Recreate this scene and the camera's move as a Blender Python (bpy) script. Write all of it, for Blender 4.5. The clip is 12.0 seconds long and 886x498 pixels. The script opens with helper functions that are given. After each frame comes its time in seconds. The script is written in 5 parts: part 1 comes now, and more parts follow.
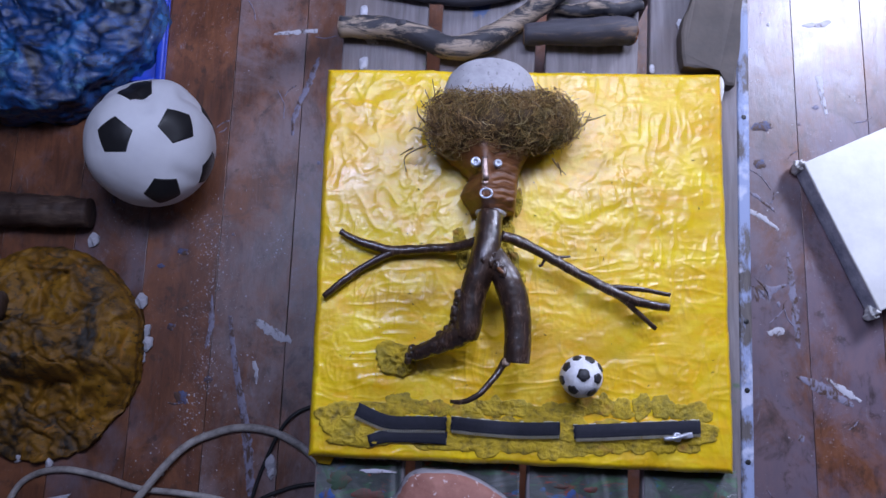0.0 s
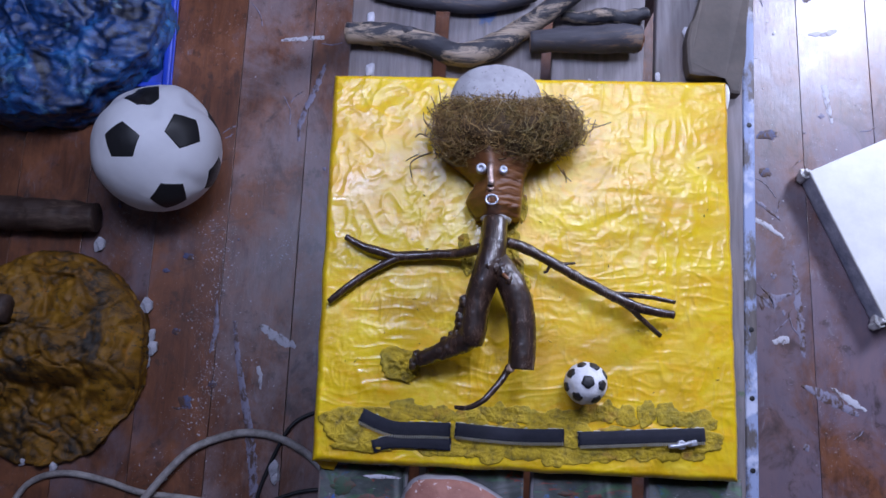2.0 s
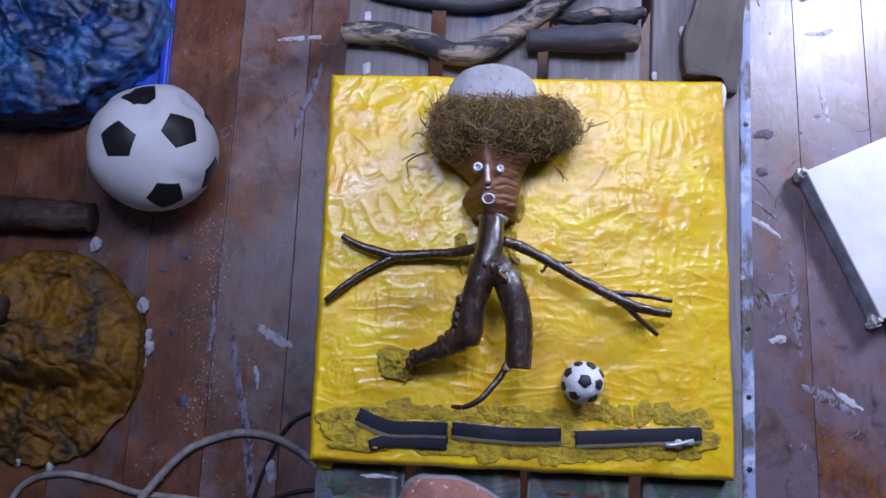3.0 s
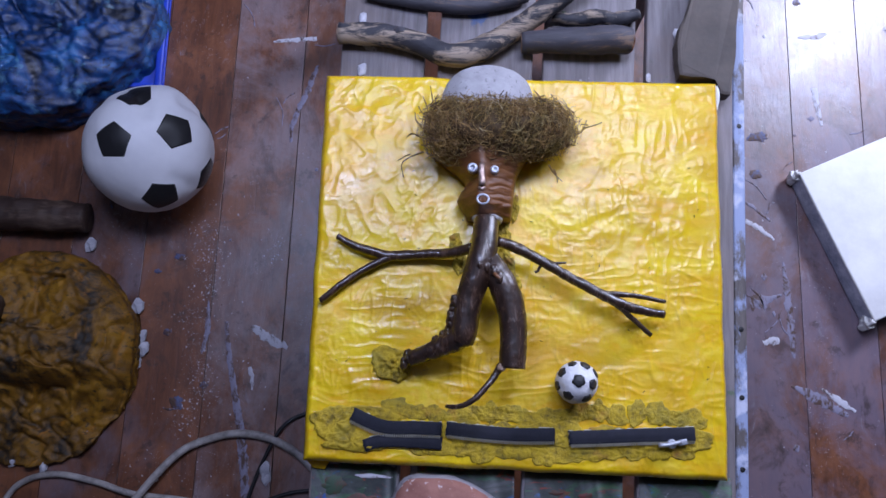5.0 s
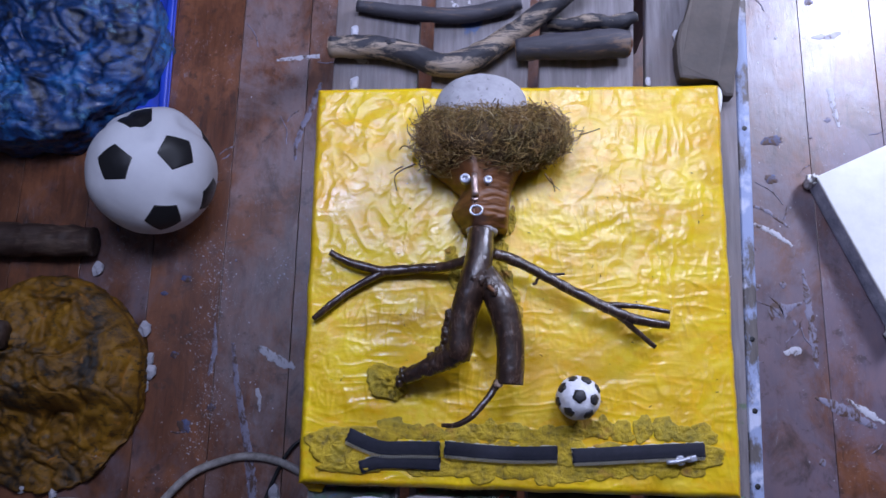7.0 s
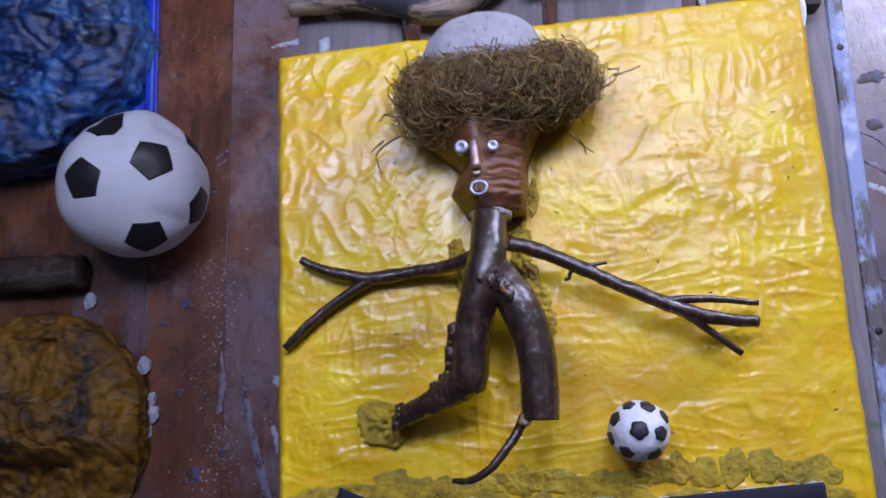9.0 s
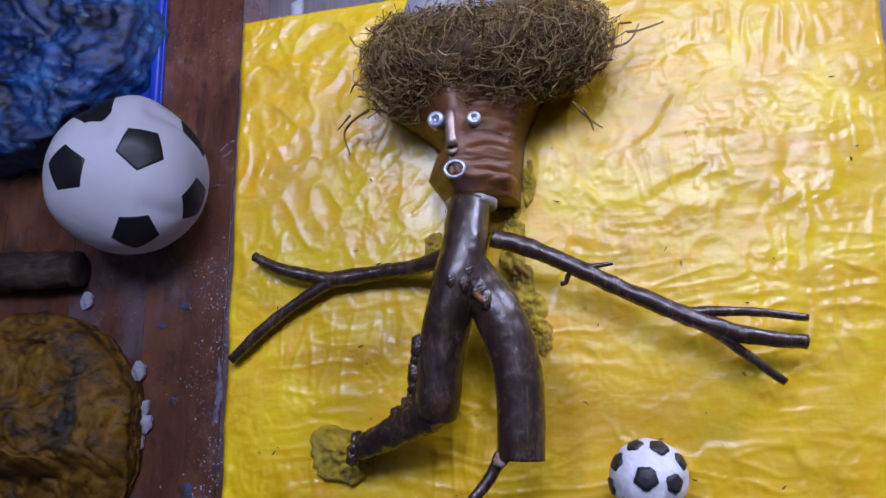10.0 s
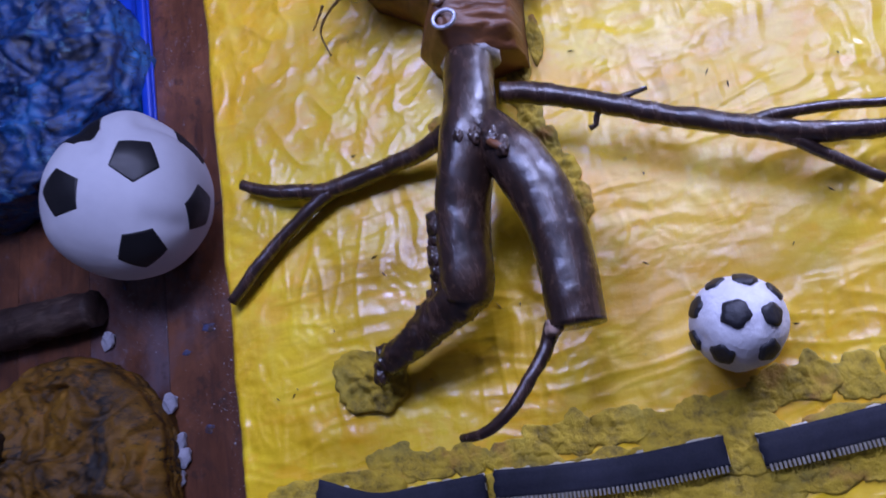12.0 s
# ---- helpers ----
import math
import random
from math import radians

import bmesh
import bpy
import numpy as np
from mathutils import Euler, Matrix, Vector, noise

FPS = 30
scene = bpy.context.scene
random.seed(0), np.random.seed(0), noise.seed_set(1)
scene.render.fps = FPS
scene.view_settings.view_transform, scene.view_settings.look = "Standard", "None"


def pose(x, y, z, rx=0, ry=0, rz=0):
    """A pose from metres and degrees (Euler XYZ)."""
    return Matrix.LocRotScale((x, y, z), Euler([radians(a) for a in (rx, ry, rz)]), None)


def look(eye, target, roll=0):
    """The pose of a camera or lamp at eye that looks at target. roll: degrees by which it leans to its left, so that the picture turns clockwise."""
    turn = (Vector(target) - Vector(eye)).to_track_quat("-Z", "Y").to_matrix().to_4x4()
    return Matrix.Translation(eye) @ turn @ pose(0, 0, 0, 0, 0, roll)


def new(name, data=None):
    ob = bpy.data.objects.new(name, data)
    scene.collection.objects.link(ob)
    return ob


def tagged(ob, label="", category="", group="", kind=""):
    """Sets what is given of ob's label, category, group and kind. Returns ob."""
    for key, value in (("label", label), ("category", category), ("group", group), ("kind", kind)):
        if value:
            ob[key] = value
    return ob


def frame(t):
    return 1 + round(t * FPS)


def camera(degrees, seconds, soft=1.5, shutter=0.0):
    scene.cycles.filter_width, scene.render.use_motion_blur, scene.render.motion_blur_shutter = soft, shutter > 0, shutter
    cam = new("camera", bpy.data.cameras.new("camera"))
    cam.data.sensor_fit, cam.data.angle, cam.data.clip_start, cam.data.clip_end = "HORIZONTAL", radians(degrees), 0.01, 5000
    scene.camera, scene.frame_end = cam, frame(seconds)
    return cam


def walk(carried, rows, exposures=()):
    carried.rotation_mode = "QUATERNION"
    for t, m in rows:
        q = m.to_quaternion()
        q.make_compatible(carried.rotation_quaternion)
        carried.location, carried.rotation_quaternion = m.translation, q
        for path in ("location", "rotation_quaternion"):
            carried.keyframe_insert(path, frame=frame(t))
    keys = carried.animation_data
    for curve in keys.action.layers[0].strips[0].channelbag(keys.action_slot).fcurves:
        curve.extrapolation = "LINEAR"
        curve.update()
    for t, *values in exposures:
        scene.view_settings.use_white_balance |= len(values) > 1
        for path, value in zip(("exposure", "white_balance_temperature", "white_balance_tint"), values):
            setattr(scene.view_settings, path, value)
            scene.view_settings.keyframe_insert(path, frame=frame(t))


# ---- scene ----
cam = camera(58.2, 12.0, soft=1.55, shutter=0.5)
PATH = [
    (0, (-0.006, -0.049, 1.311), (-0.032, 0.336, -0.652), -2.1),
    (0.5, (-0.006, -0.048, 1.311), (-0.037, 0.342, -0.65), -2.3),
    (1, (-0.006, -0.049, 1.312), (-0.045, 0.349, -0.647), -3.3),
    (1.5, (-0.005, -0.05, 1.312), (-0.043, 0.353, -0.647), -3.2),
    (2, (-0.007, -0.051, 1.312), (-0.044, 0.352, -0.647), -3.1),
    (2.5, (-0.006, -0.052, 1.311), (-0.038, 0.35, -0.648), -2.5),
    (3, (-0.006, -0.052, 1.311), (-0.037, 0.352, -0.648), -2.3),
    (5, (-0.005, -0.056, 1.313), (-0.025, 0.357, -0.644), -0.6),
    (5.5, (-0.004, -0.058, 1.313), (-0.02, 0.345, -0.646), -0.2),
    (6, (-0.001, -0.059, 1.305), (-0.013, 0.322, -0.658), 0.0),
    (6.5, (0.014, -0.055, 1.297), (-0.022, 0.372, -0.656), -3.7),
    (7, (0.033, -0.054, 1.288), (-0.064, 0.4, -0.658), -11.1),
    (7.2, (0.041, -0.051, 1.274), (-0.055, 0.404, -0.671), -11.0),
    (8.8, (0.078, -0.016, 1.113), (-0.223, 0.447, -0.809), -36.2),
    (9, (0.085, -0.015, 1.08), (-0.205, 0.449, -0.844), -35.3),
    (9.5, (0.111, -0.001, 1.004), (-0.269, 0.437, -0.91), -43.6),
    (10, (0.129, 0.004, 0.957), (-0.322, 0.484, -0.931), -45.3),
    (10.5, (0.132, -0.003, 0.925), (-0.363, 0.503, -0.946), -49.2),
    (11, (0.137, -0.022, 0.901), (-0.384, 0.513, -0.954), -50.1),
    (11.5, (0.128, -0.053, 0.883), (-0.465, 0.539, -0.933), -56.2),
    (12, (0.109, -0.077, 0.857), (-0.415, 0.545, -0.971), -52.0),
]
walk(cam, [(t, look(eye, target, roll)) for t, eye, target, roll in PATH], exposures=((0.0, 0.05, 6350, 8), (7.2, 0.05, 6350, 8), (9.0, -0.05, 6350, 13), (10.0, -0.04, 6300, 14), (11.0, -0.05, 5950, 21), (12.0, -0.08, 5500, 29)))

import functools

# ---- world and light ----
world = bpy.data.worlds.new("world")
scene.world = world
world.use_nodes = True
world.node_tree.nodes["Background"].inputs[0].default_value = (0.55, 0.6, 0.8, 1)
world.node_tree.nodes["Background"].inputs[1].default_value = 0.03


def lamp(name, kind, at, target, watts, colour, size):
    data = bpy.data.lights.new(name, kind)
    data.energy, data.color = watts, colour
    if kind == "AREA":
        data.shape, data.size = "DISK", size
    else:
        data.shadow_soft_size = size
    ob = new(name, data)
    ob.matrix_world = look(at, target)
    return ob


lamp("ceiling_bulb", "POINT", (-0.24, 0.54, 1.52), (0, 0, 0), 19, (0.79, 0.9, 1.45), 0.14)
lamp("ceiling_panel", "AREA", (0.3, 0.74, 1.7), (0.15, 0.25, 0.4), 10.5, (0.86, 0.92, 1.28), 0.5)
lamp("side_lamp", "AREA", (1.22, 1.3, 1.1), (0.78, 0.85, 0.0), 27, (0.86, 0.92, 1.3), 0.4)

# ---- materials ----


class Mat:
    """A node material, put together step by step."""

    def __init__(self, name, coords="Object", shift=False):
        self.m = bpy.data.materials.new(name)
        self.m.use_nodes = True
        self.t = self.m.node_tree
        self.b = self.t.nodes["Principled BSDF"]
        if coords == "Position":
            self.co = self.node("ShaderNodeNewGeometry").outputs["Position"]
        else:
            self.co = self.node("ShaderNodeTexCoord").outputs[coords]
        if shift:
            info = self.node("ShaderNodeObjectInfo")
            mul = self.node("ShaderNodeVectorMath", operation="MULTIPLY_ADD")
            self.t.links.new(info.outputs["Random"], mul.inputs[0])
            mul.inputs[1].default_value = (7.3, 11.9, 3.7)
            self.t.links.new(self.co, mul.inputs[2])
            self.co = mul.outputs[0]

    def node(self, kind, **props):
        n = self.t.nodes.new(kind)
        if "operation" in props:
            n.operation = props["operation"]
        if "blend_type" in props:
            n.data_type, n.blend_type = "RGBA", props["blend_type"]
        return n

    def noise(self, scale, detail=6, rough=0.6, stretch=(1, 1, 1), warp=0.0):
        mp = self.node("ShaderNodeMapping")
        mp.inputs["Scale"].default_value = stretch
        self.t.links.new(self.co, mp.inputs[0])
        n = self.node("ShaderNodeTexNoise")
        n.inputs["Scale"].default_value, n.inputs["Detail"].default_value = scale, detail
        n.inputs["Roughness"].default_value, n.inputs["Distortion"].default_value = rough, warp
        self.t.links.new(mp.outputs[0], n.inputs["Vector"])
        return n.outputs["Fac"]

    def ramp(self, fac, *stops):
        r = self.node("ShaderNodeValToRGB")
        while len(r.color_ramp.elements) < len(stops):
            r.color_ramp.elements.new(0.5)
        for e, (p, c) in zip(r.color_ramp.elements, stops):
            e.position = p
            e.color = (*c, 1) if isinstance(c, tuple) else (c, c, c, 1)
        self.t.links.new(fac, r.inputs[0])
        return r.outputs["Color"]

    def mix(self, fac, a, b, kind="MIX"):
        n = self.node("ShaderNodeMix", blend_type=kind)
        for value, slot in ((fac, n.inputs[0]), (a, n.inputs[6]), (b, n.inputs[7])):
            if isinstance(value, tuple):
                slot.default_value = (*value, 1)
            elif isinstance(value, (int, float)):
                slot.default_value = value
            else:
                self.t.links.new(value, slot)
        return n.outputs[2]

    def put(self, slot, value):
        s = self.b.inputs[slot]
        if isinstance(value, tuple):
            s.default_value = (*value, 1)
        elif isinstance(value, (int, float)):
            s.default_value = value
        else:
            self.t.links.new(value, s)
        return self

    def bump(self, height, strength=0.4, distance=0.002):
        n = self.node("ShaderNodeBump")
        n.inputs["Strength"].default_value, n.inputs["Distance"].default_value = strength, distance
        self.t.links.new(height, n.inputs["Height"])
        old = self.b.inputs["Normal"].links
        if old:
            self.t.links.new(old[0].from_socket, n.inputs["Normal"])
        self.t.links.new(n.outputs[0], self.b.inputs["Normal"])
        self.t.links.new(n.outputs[0], self.b.inputs["Coat Normal"])
        return self

    def island(self):
        return self.node("ShaderNodeNewGeometry").outputs["Random Per Island"]

    def random(self):
        return self.node("ShaderNodeObjectInfo").outputs["Random"]


def simple(name, dark, light, scale=30, rough=0.6, bump=0.3, metal=0.0, depth=0.002, shift=True):
    m = Mat(name, shift=shift)
    n = m.noise(scale)
    fine = m.noise(scale * 7, 3)
    m.put("Base Color", m.mix(0.25, m.ramp(n, (0.3, dark), (0.7, light)), m.ramp(fine, (0.3, dark), (0.7, light))))
    m.put("Roughness", m.ramp(fine, (0.2, max(rough - 0.12, 0.02)), (0.8, min(rough + 0.12, 1))))
    m.put("Metallic", metal)
    return m.bump(n, bump, depth).bump(fine, bump * 0.6, depth * 0.3).m


def floor_material(name, haze_cover, sheen_tint):
    m = Mat(name, coords="Position", shift=True)
    grain = m.noise(16, 8, 0.7, (6, 0.8, 1), 0.6)
    cloud = m.noise(6, 8, 0.72, (1, 0.8, 1), 0.4)
    blot = m.noise(15, 7, 0.7, (1, 0.7, 1), 0.5)
    wood = m.ramp(grain, (0.25, (0.055, 0.019, 0.01)), (0.5, (0.12, 0.043, 0.019)), (0.78, (0.195, 0.074, 0.031)))
    wood = m.mix(m.ramp(blot, (0.46, 0.0), (0.62, 0.75)), wood, (0.23, 0.084, 0.032))
    tone = m.ramp(m.random(), (0.0, (0.8, 0.78, 0.8)), (1.0, (1.14, 1.08, 1.04)))
    wood = m.mix(1.0, wood, tone, "MULTIPLY")
    # bluish lamp sheen put into the wood colour, in clouded patches
    haze = m.mix(0.58, wood, sheen_tint)
    base = m.mix(m.ramp(cloud, (0.5 - haze_cover, 0.0), (0.66 - haze_cover, 0.9)), wood, haze)
    base = m.mix(m.ramp(m.noise(11, 7, 0.7, (1, 0.6, 1), 0.8), (0.3, 0.85), (0.43, 0.0)), base, (0.03, 0.018, 0.016))
    base = m.mix(m.ramp(m.noise(34, 6, 0.7), (0.33, 0.6), (0.42, 0.0)), base, (0.03, 0.016, 0.012))
    scuff = m.ramp(m.noise(22, 8, 0.75, (2.5, 0.8, 1), 1.0), (0.6, 0.0), (0.7, 0.5))
    base = m.mix(scuff, base, (0.27, 0.26, 0.3))
    spray = m.ramp(m.noise(300, 3, 0.6), (0.63, 0.0), (0.69, 0.9))
    where = m.ramp(m.noise(6.5, 6, 0.7), (0.53, 0.0), (0.66, 1.0))
    base = m.mix(m.mix(1.0, spray, where, "MULTIPLY"), base, (0.5, 0.49, 0.54))
    m.put("Base Color", base)
    m.put("Roughness", m.ramp(blot, (0.3, 0.3), (0.7, 0.56))).put("Coat Weight", 0.75).put("Coat Roughness", 0.33)
    return m.bump(grain, 0.3, 0.0012).bump(blot, 0.3, 0.002).m


def slat_material():
    m = Mat("weathered_slat", coords="Position", shift=True)
    grain = m.noise(16, 8, 0.65, (8, 0.6, 1), 0.3)
    cloud = m.noise(7, 6, 0.65)
    base = m.ramp(grain, (0.25, (0.09, 0.078, 0.08)), (0.5, (0.17, 0.152, 0.16)), (0.75, (0.26, 0.235, 0.25)))
    base = m.mix(m.ramp(cloud, (0.48, 0.0), (0.66, 0.6)), base, (0.2, 0.15, 0.13))
    for scale, colour, lo, hi in ((19, (0.03, 0.09, 0.25), 0.66, 0.7), (23, (0.28, 0.05, 0.03), 0.68, 0.72), (27, (0.06, 0.12, 0.05), 0.65, 0.7), (31, (0.6, 0.58, 0.62), 0.68, 0.71)):
        base = m.mix(m.ramp(m.noise(scale, 4, 0.6), (lo, 0.0), (hi, 0.7)), base, colour)
    m.put("Base Color", base).put("Roughness", m.ramp(cloud, (0.3, 0.55), (0.7, 0.8)))
    return m.bump(grain, 0.5, 0.0012).m


def smear_material():
    m = Mat("smeared_dark_paint", coords="Position", shift=True)
    n = m.noise(30, 8, 0.75, (0.7, 1.3, 1), 1.0)
    base = m.ramp(n, (0.3, (0.026, 0.03, 0.036)), (0.5, (0.055, 0.063, 0.06)), (0.7, (0.12, 0.12, 0.13)))
    for scale, colour, lo, hi in ((52, (0.03, 0.11, 0.3), 0.6, 0.66), (43, (0.3, 0.05, 0.03), 0.59, 0.65), (38, (0.05, 0.13, 0.06), 0.52, 0.62), (75, (0.5, 0.5, 0.55), 0.65, 0.7)):
        base = m.mix(m.ramp(m.noise(scale, 7, 0.7, (0.6, 1.3, 1), 1.0), (lo, 0.0), (hi, 0.8)), base, colour)
    m.put("Base Color", base).put("Roughness", 0.55)
    return m.bump(n, 0.5, 0.002).m


def rail_material():
    m = Mat("painted_rail", coords="Position", shift=True)
    grain = m.noise(16, 8, 0.65, (8, 0.8, 1), 0.3)
    cloud = m.noise(17, 7, 0.7, (1.6, 0.7, 1))
    base = m.ramp(grain, (0.25, (0.05, 0.042, 0.042)), (0.75, (0.16, 0.135, 0.125)))
    base = m.mix(m.ramp(cloud, (0.44, 0.0), (0.52, 0.85)), base, (0.29, 0.35, 0.54))
    base = m.mix(m.ramp(m.noise(26, 5, 0.6), (0.56, 0.0), (0.64, 0.85)), base, (0.52, 0.54, 0.66))
    m.put("Base Color", base).put("Roughness", 0.6)
    return m.bump(cloud, 0.5, 0.002).bump(grain, 0.4, 0.001).m


def yellow_material():
    m = Mat("yellow_varnished_paper")
    wash = m.noise(11, 7, 0.65, (1, 1.4, 1), 0.8)
    big = m.noise(4.5, 4, 0.6)
    base = m.ramp(wash, (0.28, (0.42, 0.215, 0.002)), (0.43, (0.64, 0.395, 0.002)), (0.6, (0.77, 0.545, 0.004)), (0.78, (0.82, 0.64, 0.015)))
    base = m.mix(m.ramp(big, (0.47, 0.0), (0.68, 0.65)), base, (0.68, 0.36, 0.006))
    base = m.mix(m.ramp(m.noise(13, 6, 0.7, (0.5, 3.2, 1), 0.4), (0.53, 0.0), (0.66, 0.55)), base, (0.7, 0.36, 0.004))
    base = m.mix(m.ramp(m.noise(13, 6, 0.7, (3.0, 0.6, 1), 0.4), (0.56, 0.0), (0.68, 0.5)), base, (0.64, 0.39, 0.004))
    # two faint layers of pale patches: varnish sheen put into the paper colour
    base = m.mix(m.ramp(m.noise(34, 4, 0.55, (1, 1.3, 1), 1.2), (0.57, 0.0), (0.65, 0.14)), base, (0.82, 0.68, 0.13))
    base = m.mix(m.ramp(m.noise(9, 6, 0.65, (1, 1.3, 1), 0.7), (0.56, 0.0), (0.7, 0.16)), base, (0.82, 0.69, 0.13))
    base = m.mix(m.ramp(m.noise(24, 5, 0.6, (1, 1.5, 1), 0.9), (0.52, 0.0), (0.62, 0.65)), base, (0.74, 0.39, 0.003))
    base = m.mix(m.ramp(m.noise(19, 5, 0.6, (1.3, 1, 1), 0.9), (0.55, 0.0), (0.66, 0.3)), base, (0.76, 0.6, 0.03))
    base = m.mix(m.ramp(m.noise(120, 3, 0.5), (0.73, 0.0), (0.77, 0.4)), base, (0.2, 0.12, 0.02))
    m.put("Base Color", base)
    m.put("Roughness", m.ramp(m.noise(40, 5, 0.6), (0.3, 0.4), (0.7, 0.55)))
    m.put("Specular IOR Level", 0.2).put("Coat Weight", 0.8).put("Coat Roughness", m.ramp(m.noise(26, 5, 0.6), (0.35, 0.19), (0.65, 0.35)))
    m.bump(m.noise(60, 7, 0.6, (0.7, 1.9, 1), 1.4), 0.2, 0.0013).bump(m.noise(46, 6, 0.6, (2.2, 0.6, 1), 1.2), 0.17, 0.0012)
    return m.bump(m.noise(330, 3, 0.6), 0.06, 0.0004).m


def bark_material():
    m = Mat("dark_varnished_bark")
    grain = m.noise(80, 8, 0.72, (1.7, 0.5, 1.7), 0.6)
    fine = m.noise(430, 5, 0.65, (1, 0.45, 1))
    pits = m.noise(170, 5, 0.65)
    base = m.ramp(grain, (0.3, (0.008, 0.004, 0.0025)), (0.5, (0.027, 0.012, 0.007)), (0.7, (0.072, 0.033, 0.017)))
    base = m.mix(m.ramp(pits, (0.58, 0.0), (0.68, 0.6)), base, (0.1, 0.055, 0.032))
    m.put("Base Color", base)
    m.put("Roughness", m.ramp(grain, (0.3, 0.45), (0.7, 0.65))).put("Coat Weight", m.ramp(pits, (0.45, 1.0), (0.66, 0.45))).put("Coat Roughness", m.ramp(grain, (0.35, 0.14), (0.65, 0.32))).put("Coat IOR", 1.65).put("Specular IOR Level", 0.25)
    return m.bump(grain, 0.3, 0.0013).bump(pits, 0.3, 0.0009).bump(fine, 0.3, 0.0004).m


def head_material():
    m = Mat("carved_red_brown_bark")
    grain = m.noise(45, 7, 0.65, (0.5, 2.2, 1), 0.5)
    base = m.ramp(grain, (0.25, (0.05, 0.018, 0.007)), (0.5, (0.15, 0.056, 0.018)), (0.8, (0.25, 0.105, 0.036)))
    m.put("Base Color", base).put("Roughness", 0.45)
    return m.bump(grain, 0.6, 0.0016).bump(m.noise(260, 4, 0.6), 0.3, 0.0005).m


def moss_material():
    m = Mat("dry_moss")
    base = m.ramp(m.island(), (0.0, (0.05, 0.024, 0.008)), (0.35, (0.16, 0.082, 0.022)), (0.75, (0.3, 0.175, 0.05)), (0.93, (0.34, 0.23, 0.08)), (1.0, (0.46, 0.36, 0.19)))
    m.put("Base Color", m.mix(m.ramp(m.noise(35, 4), (0.45, 0.0), (0.65, 0.5)), base, (0.12, 0.105, 0.026)))
    return m.put("Roughness", 0.62).m


def crag_material(name, dark, mid, light, flake, gloss, coat):
    m = Mat(name)
    n = m.noise(14, 8, 0.7, (1, 1, 1), 0.7)
    fine = m.noise(80, 7, 0.7)
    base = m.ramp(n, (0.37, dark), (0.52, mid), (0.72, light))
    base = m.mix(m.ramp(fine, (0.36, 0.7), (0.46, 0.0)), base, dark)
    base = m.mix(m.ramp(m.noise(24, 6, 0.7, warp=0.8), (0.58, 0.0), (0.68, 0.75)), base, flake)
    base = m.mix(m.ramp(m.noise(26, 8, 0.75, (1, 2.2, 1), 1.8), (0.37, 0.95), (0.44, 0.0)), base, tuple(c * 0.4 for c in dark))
    m.put("Base Color", base).put("Roughness", m.ramp(fine, (0.3, gloss), (0.7, gloss + 0.2)))
    m.put("Coat Weight", coat).put("Coat Roughness", 0.14)
    return m.bump(n, 0.3, 0.004).bump(m.noise(34, 7, 0.7, warp=1.5), 0.2, 0.003).bump(m.noise(70, 8, 0.75, (0.6, 2.0, 1), 1.2), 0.5, 0.003).bump(fine, 0.4, 0.0014).m


def clay_material():
    m = Mat("sandy_green_clay", coords="Position")
    n = m.noise(75, 8, 0.72)
    base = m.ramp(n, (0.3, (0.05, 0.038, 0.006)), (0.38, (0.22, 0.15, 0.009)), (0.5, (0.44, 0.3, 0.01)), (0.72, (0.6, 0.42, 0.014)))
    base = m.mix(m.ramp(m.noise(30, 5, 0.65), (0.52, 0.0), (0.64, 0.4)), base, (0.17, 0.16, 0.03))
    base = m.mix(m.ramp(m.noise(24, 4, 0.6), (0.6, 0.0), (0.7, 0.7)), base, (0.4, 0.17, 0.03))
    m.put("Base Color", base).put("Roughness", 0.68)
    return m.bump(n, 0.9, 0.003).bump(m.noise(330, 4, 0.6), 0.5, 0.0009).m


def stick_material(name, bark, bare, cover):
    m = Mat(name, shift=True)
    grain = m.noise(40, 7, 0.65, (0.5, 2, 2), 0.4)
    patch = m.noise(22, 8, 0.72, (0.45, 1.9, 1.9), 0.8)
    base = m.mix(m.ramp(patch, (cover - 0.04, 0.0), (cover + 0.04, 1.0)), m.ramp(grain, (0.3, tuple(c * 0.5 for c in bark)), (0.7, bark)), m.ramp(grain, (0.3, tuple(c * 0.6 for c in bare)), (0.7, bare)))
    m.put("Base Color", base).put("Roughness", 0.65)
    return m.bump(grain, 0.6, 0.002).bump(patch, 0.5, 0.002).m


def stone_material(name, dark, light, speck):
    m = Mat(name)
    n = m.noise(28, 7, 0.7)
    base = m.ramp(n, (0.3, dark), (0.7, light))
    base = m.mix(m.ramp(m.noise(160, 3, 0.6), (0.62, 0.0), (0.68, 0.8)), base, speck)
    m.put("Base Color", base).put("Roughness", 0.75)
    return m.bump(n, 0.4, 0.003).bump(m.noise(200, 4), 0.4, 0.0008).m


def canvas_material():
    m = Mat("white_primed_canvas")
    n = m.noise(14, 6, 0.65)
    weave = m.noise(700, 2, 0.5)
    m.put("Base Color", m.ramp(n, (0.3, (0.66, 0.65, 0.64)), (0.6, (0.8, 0.79, 0.77)), (0.8, (0.84, 0.8, 0.74)))).put("Roughness", 0.7)
    return m.bump(n, 0.3, 0.003).bump(weave, 0.2, 0.0003).m


def paint_material(name, colour, cover):
    """Paint scuffed through to the wood below."""
    m = Mat(name, coords="Position")
    n = m.noise(70, 7, 0.7, (1.2, 0.7, 1), 0.5)
    base = m.mix(m.ramp(n, (cover - 0.05, 0.0), (cover + 0.06, 1.0)), (0.085, 0.045, 0.032), colour)
    m.put("Base Color", base).put("Roughness", 0.6)
    return m.bump(n, 0.4, 0.001).m


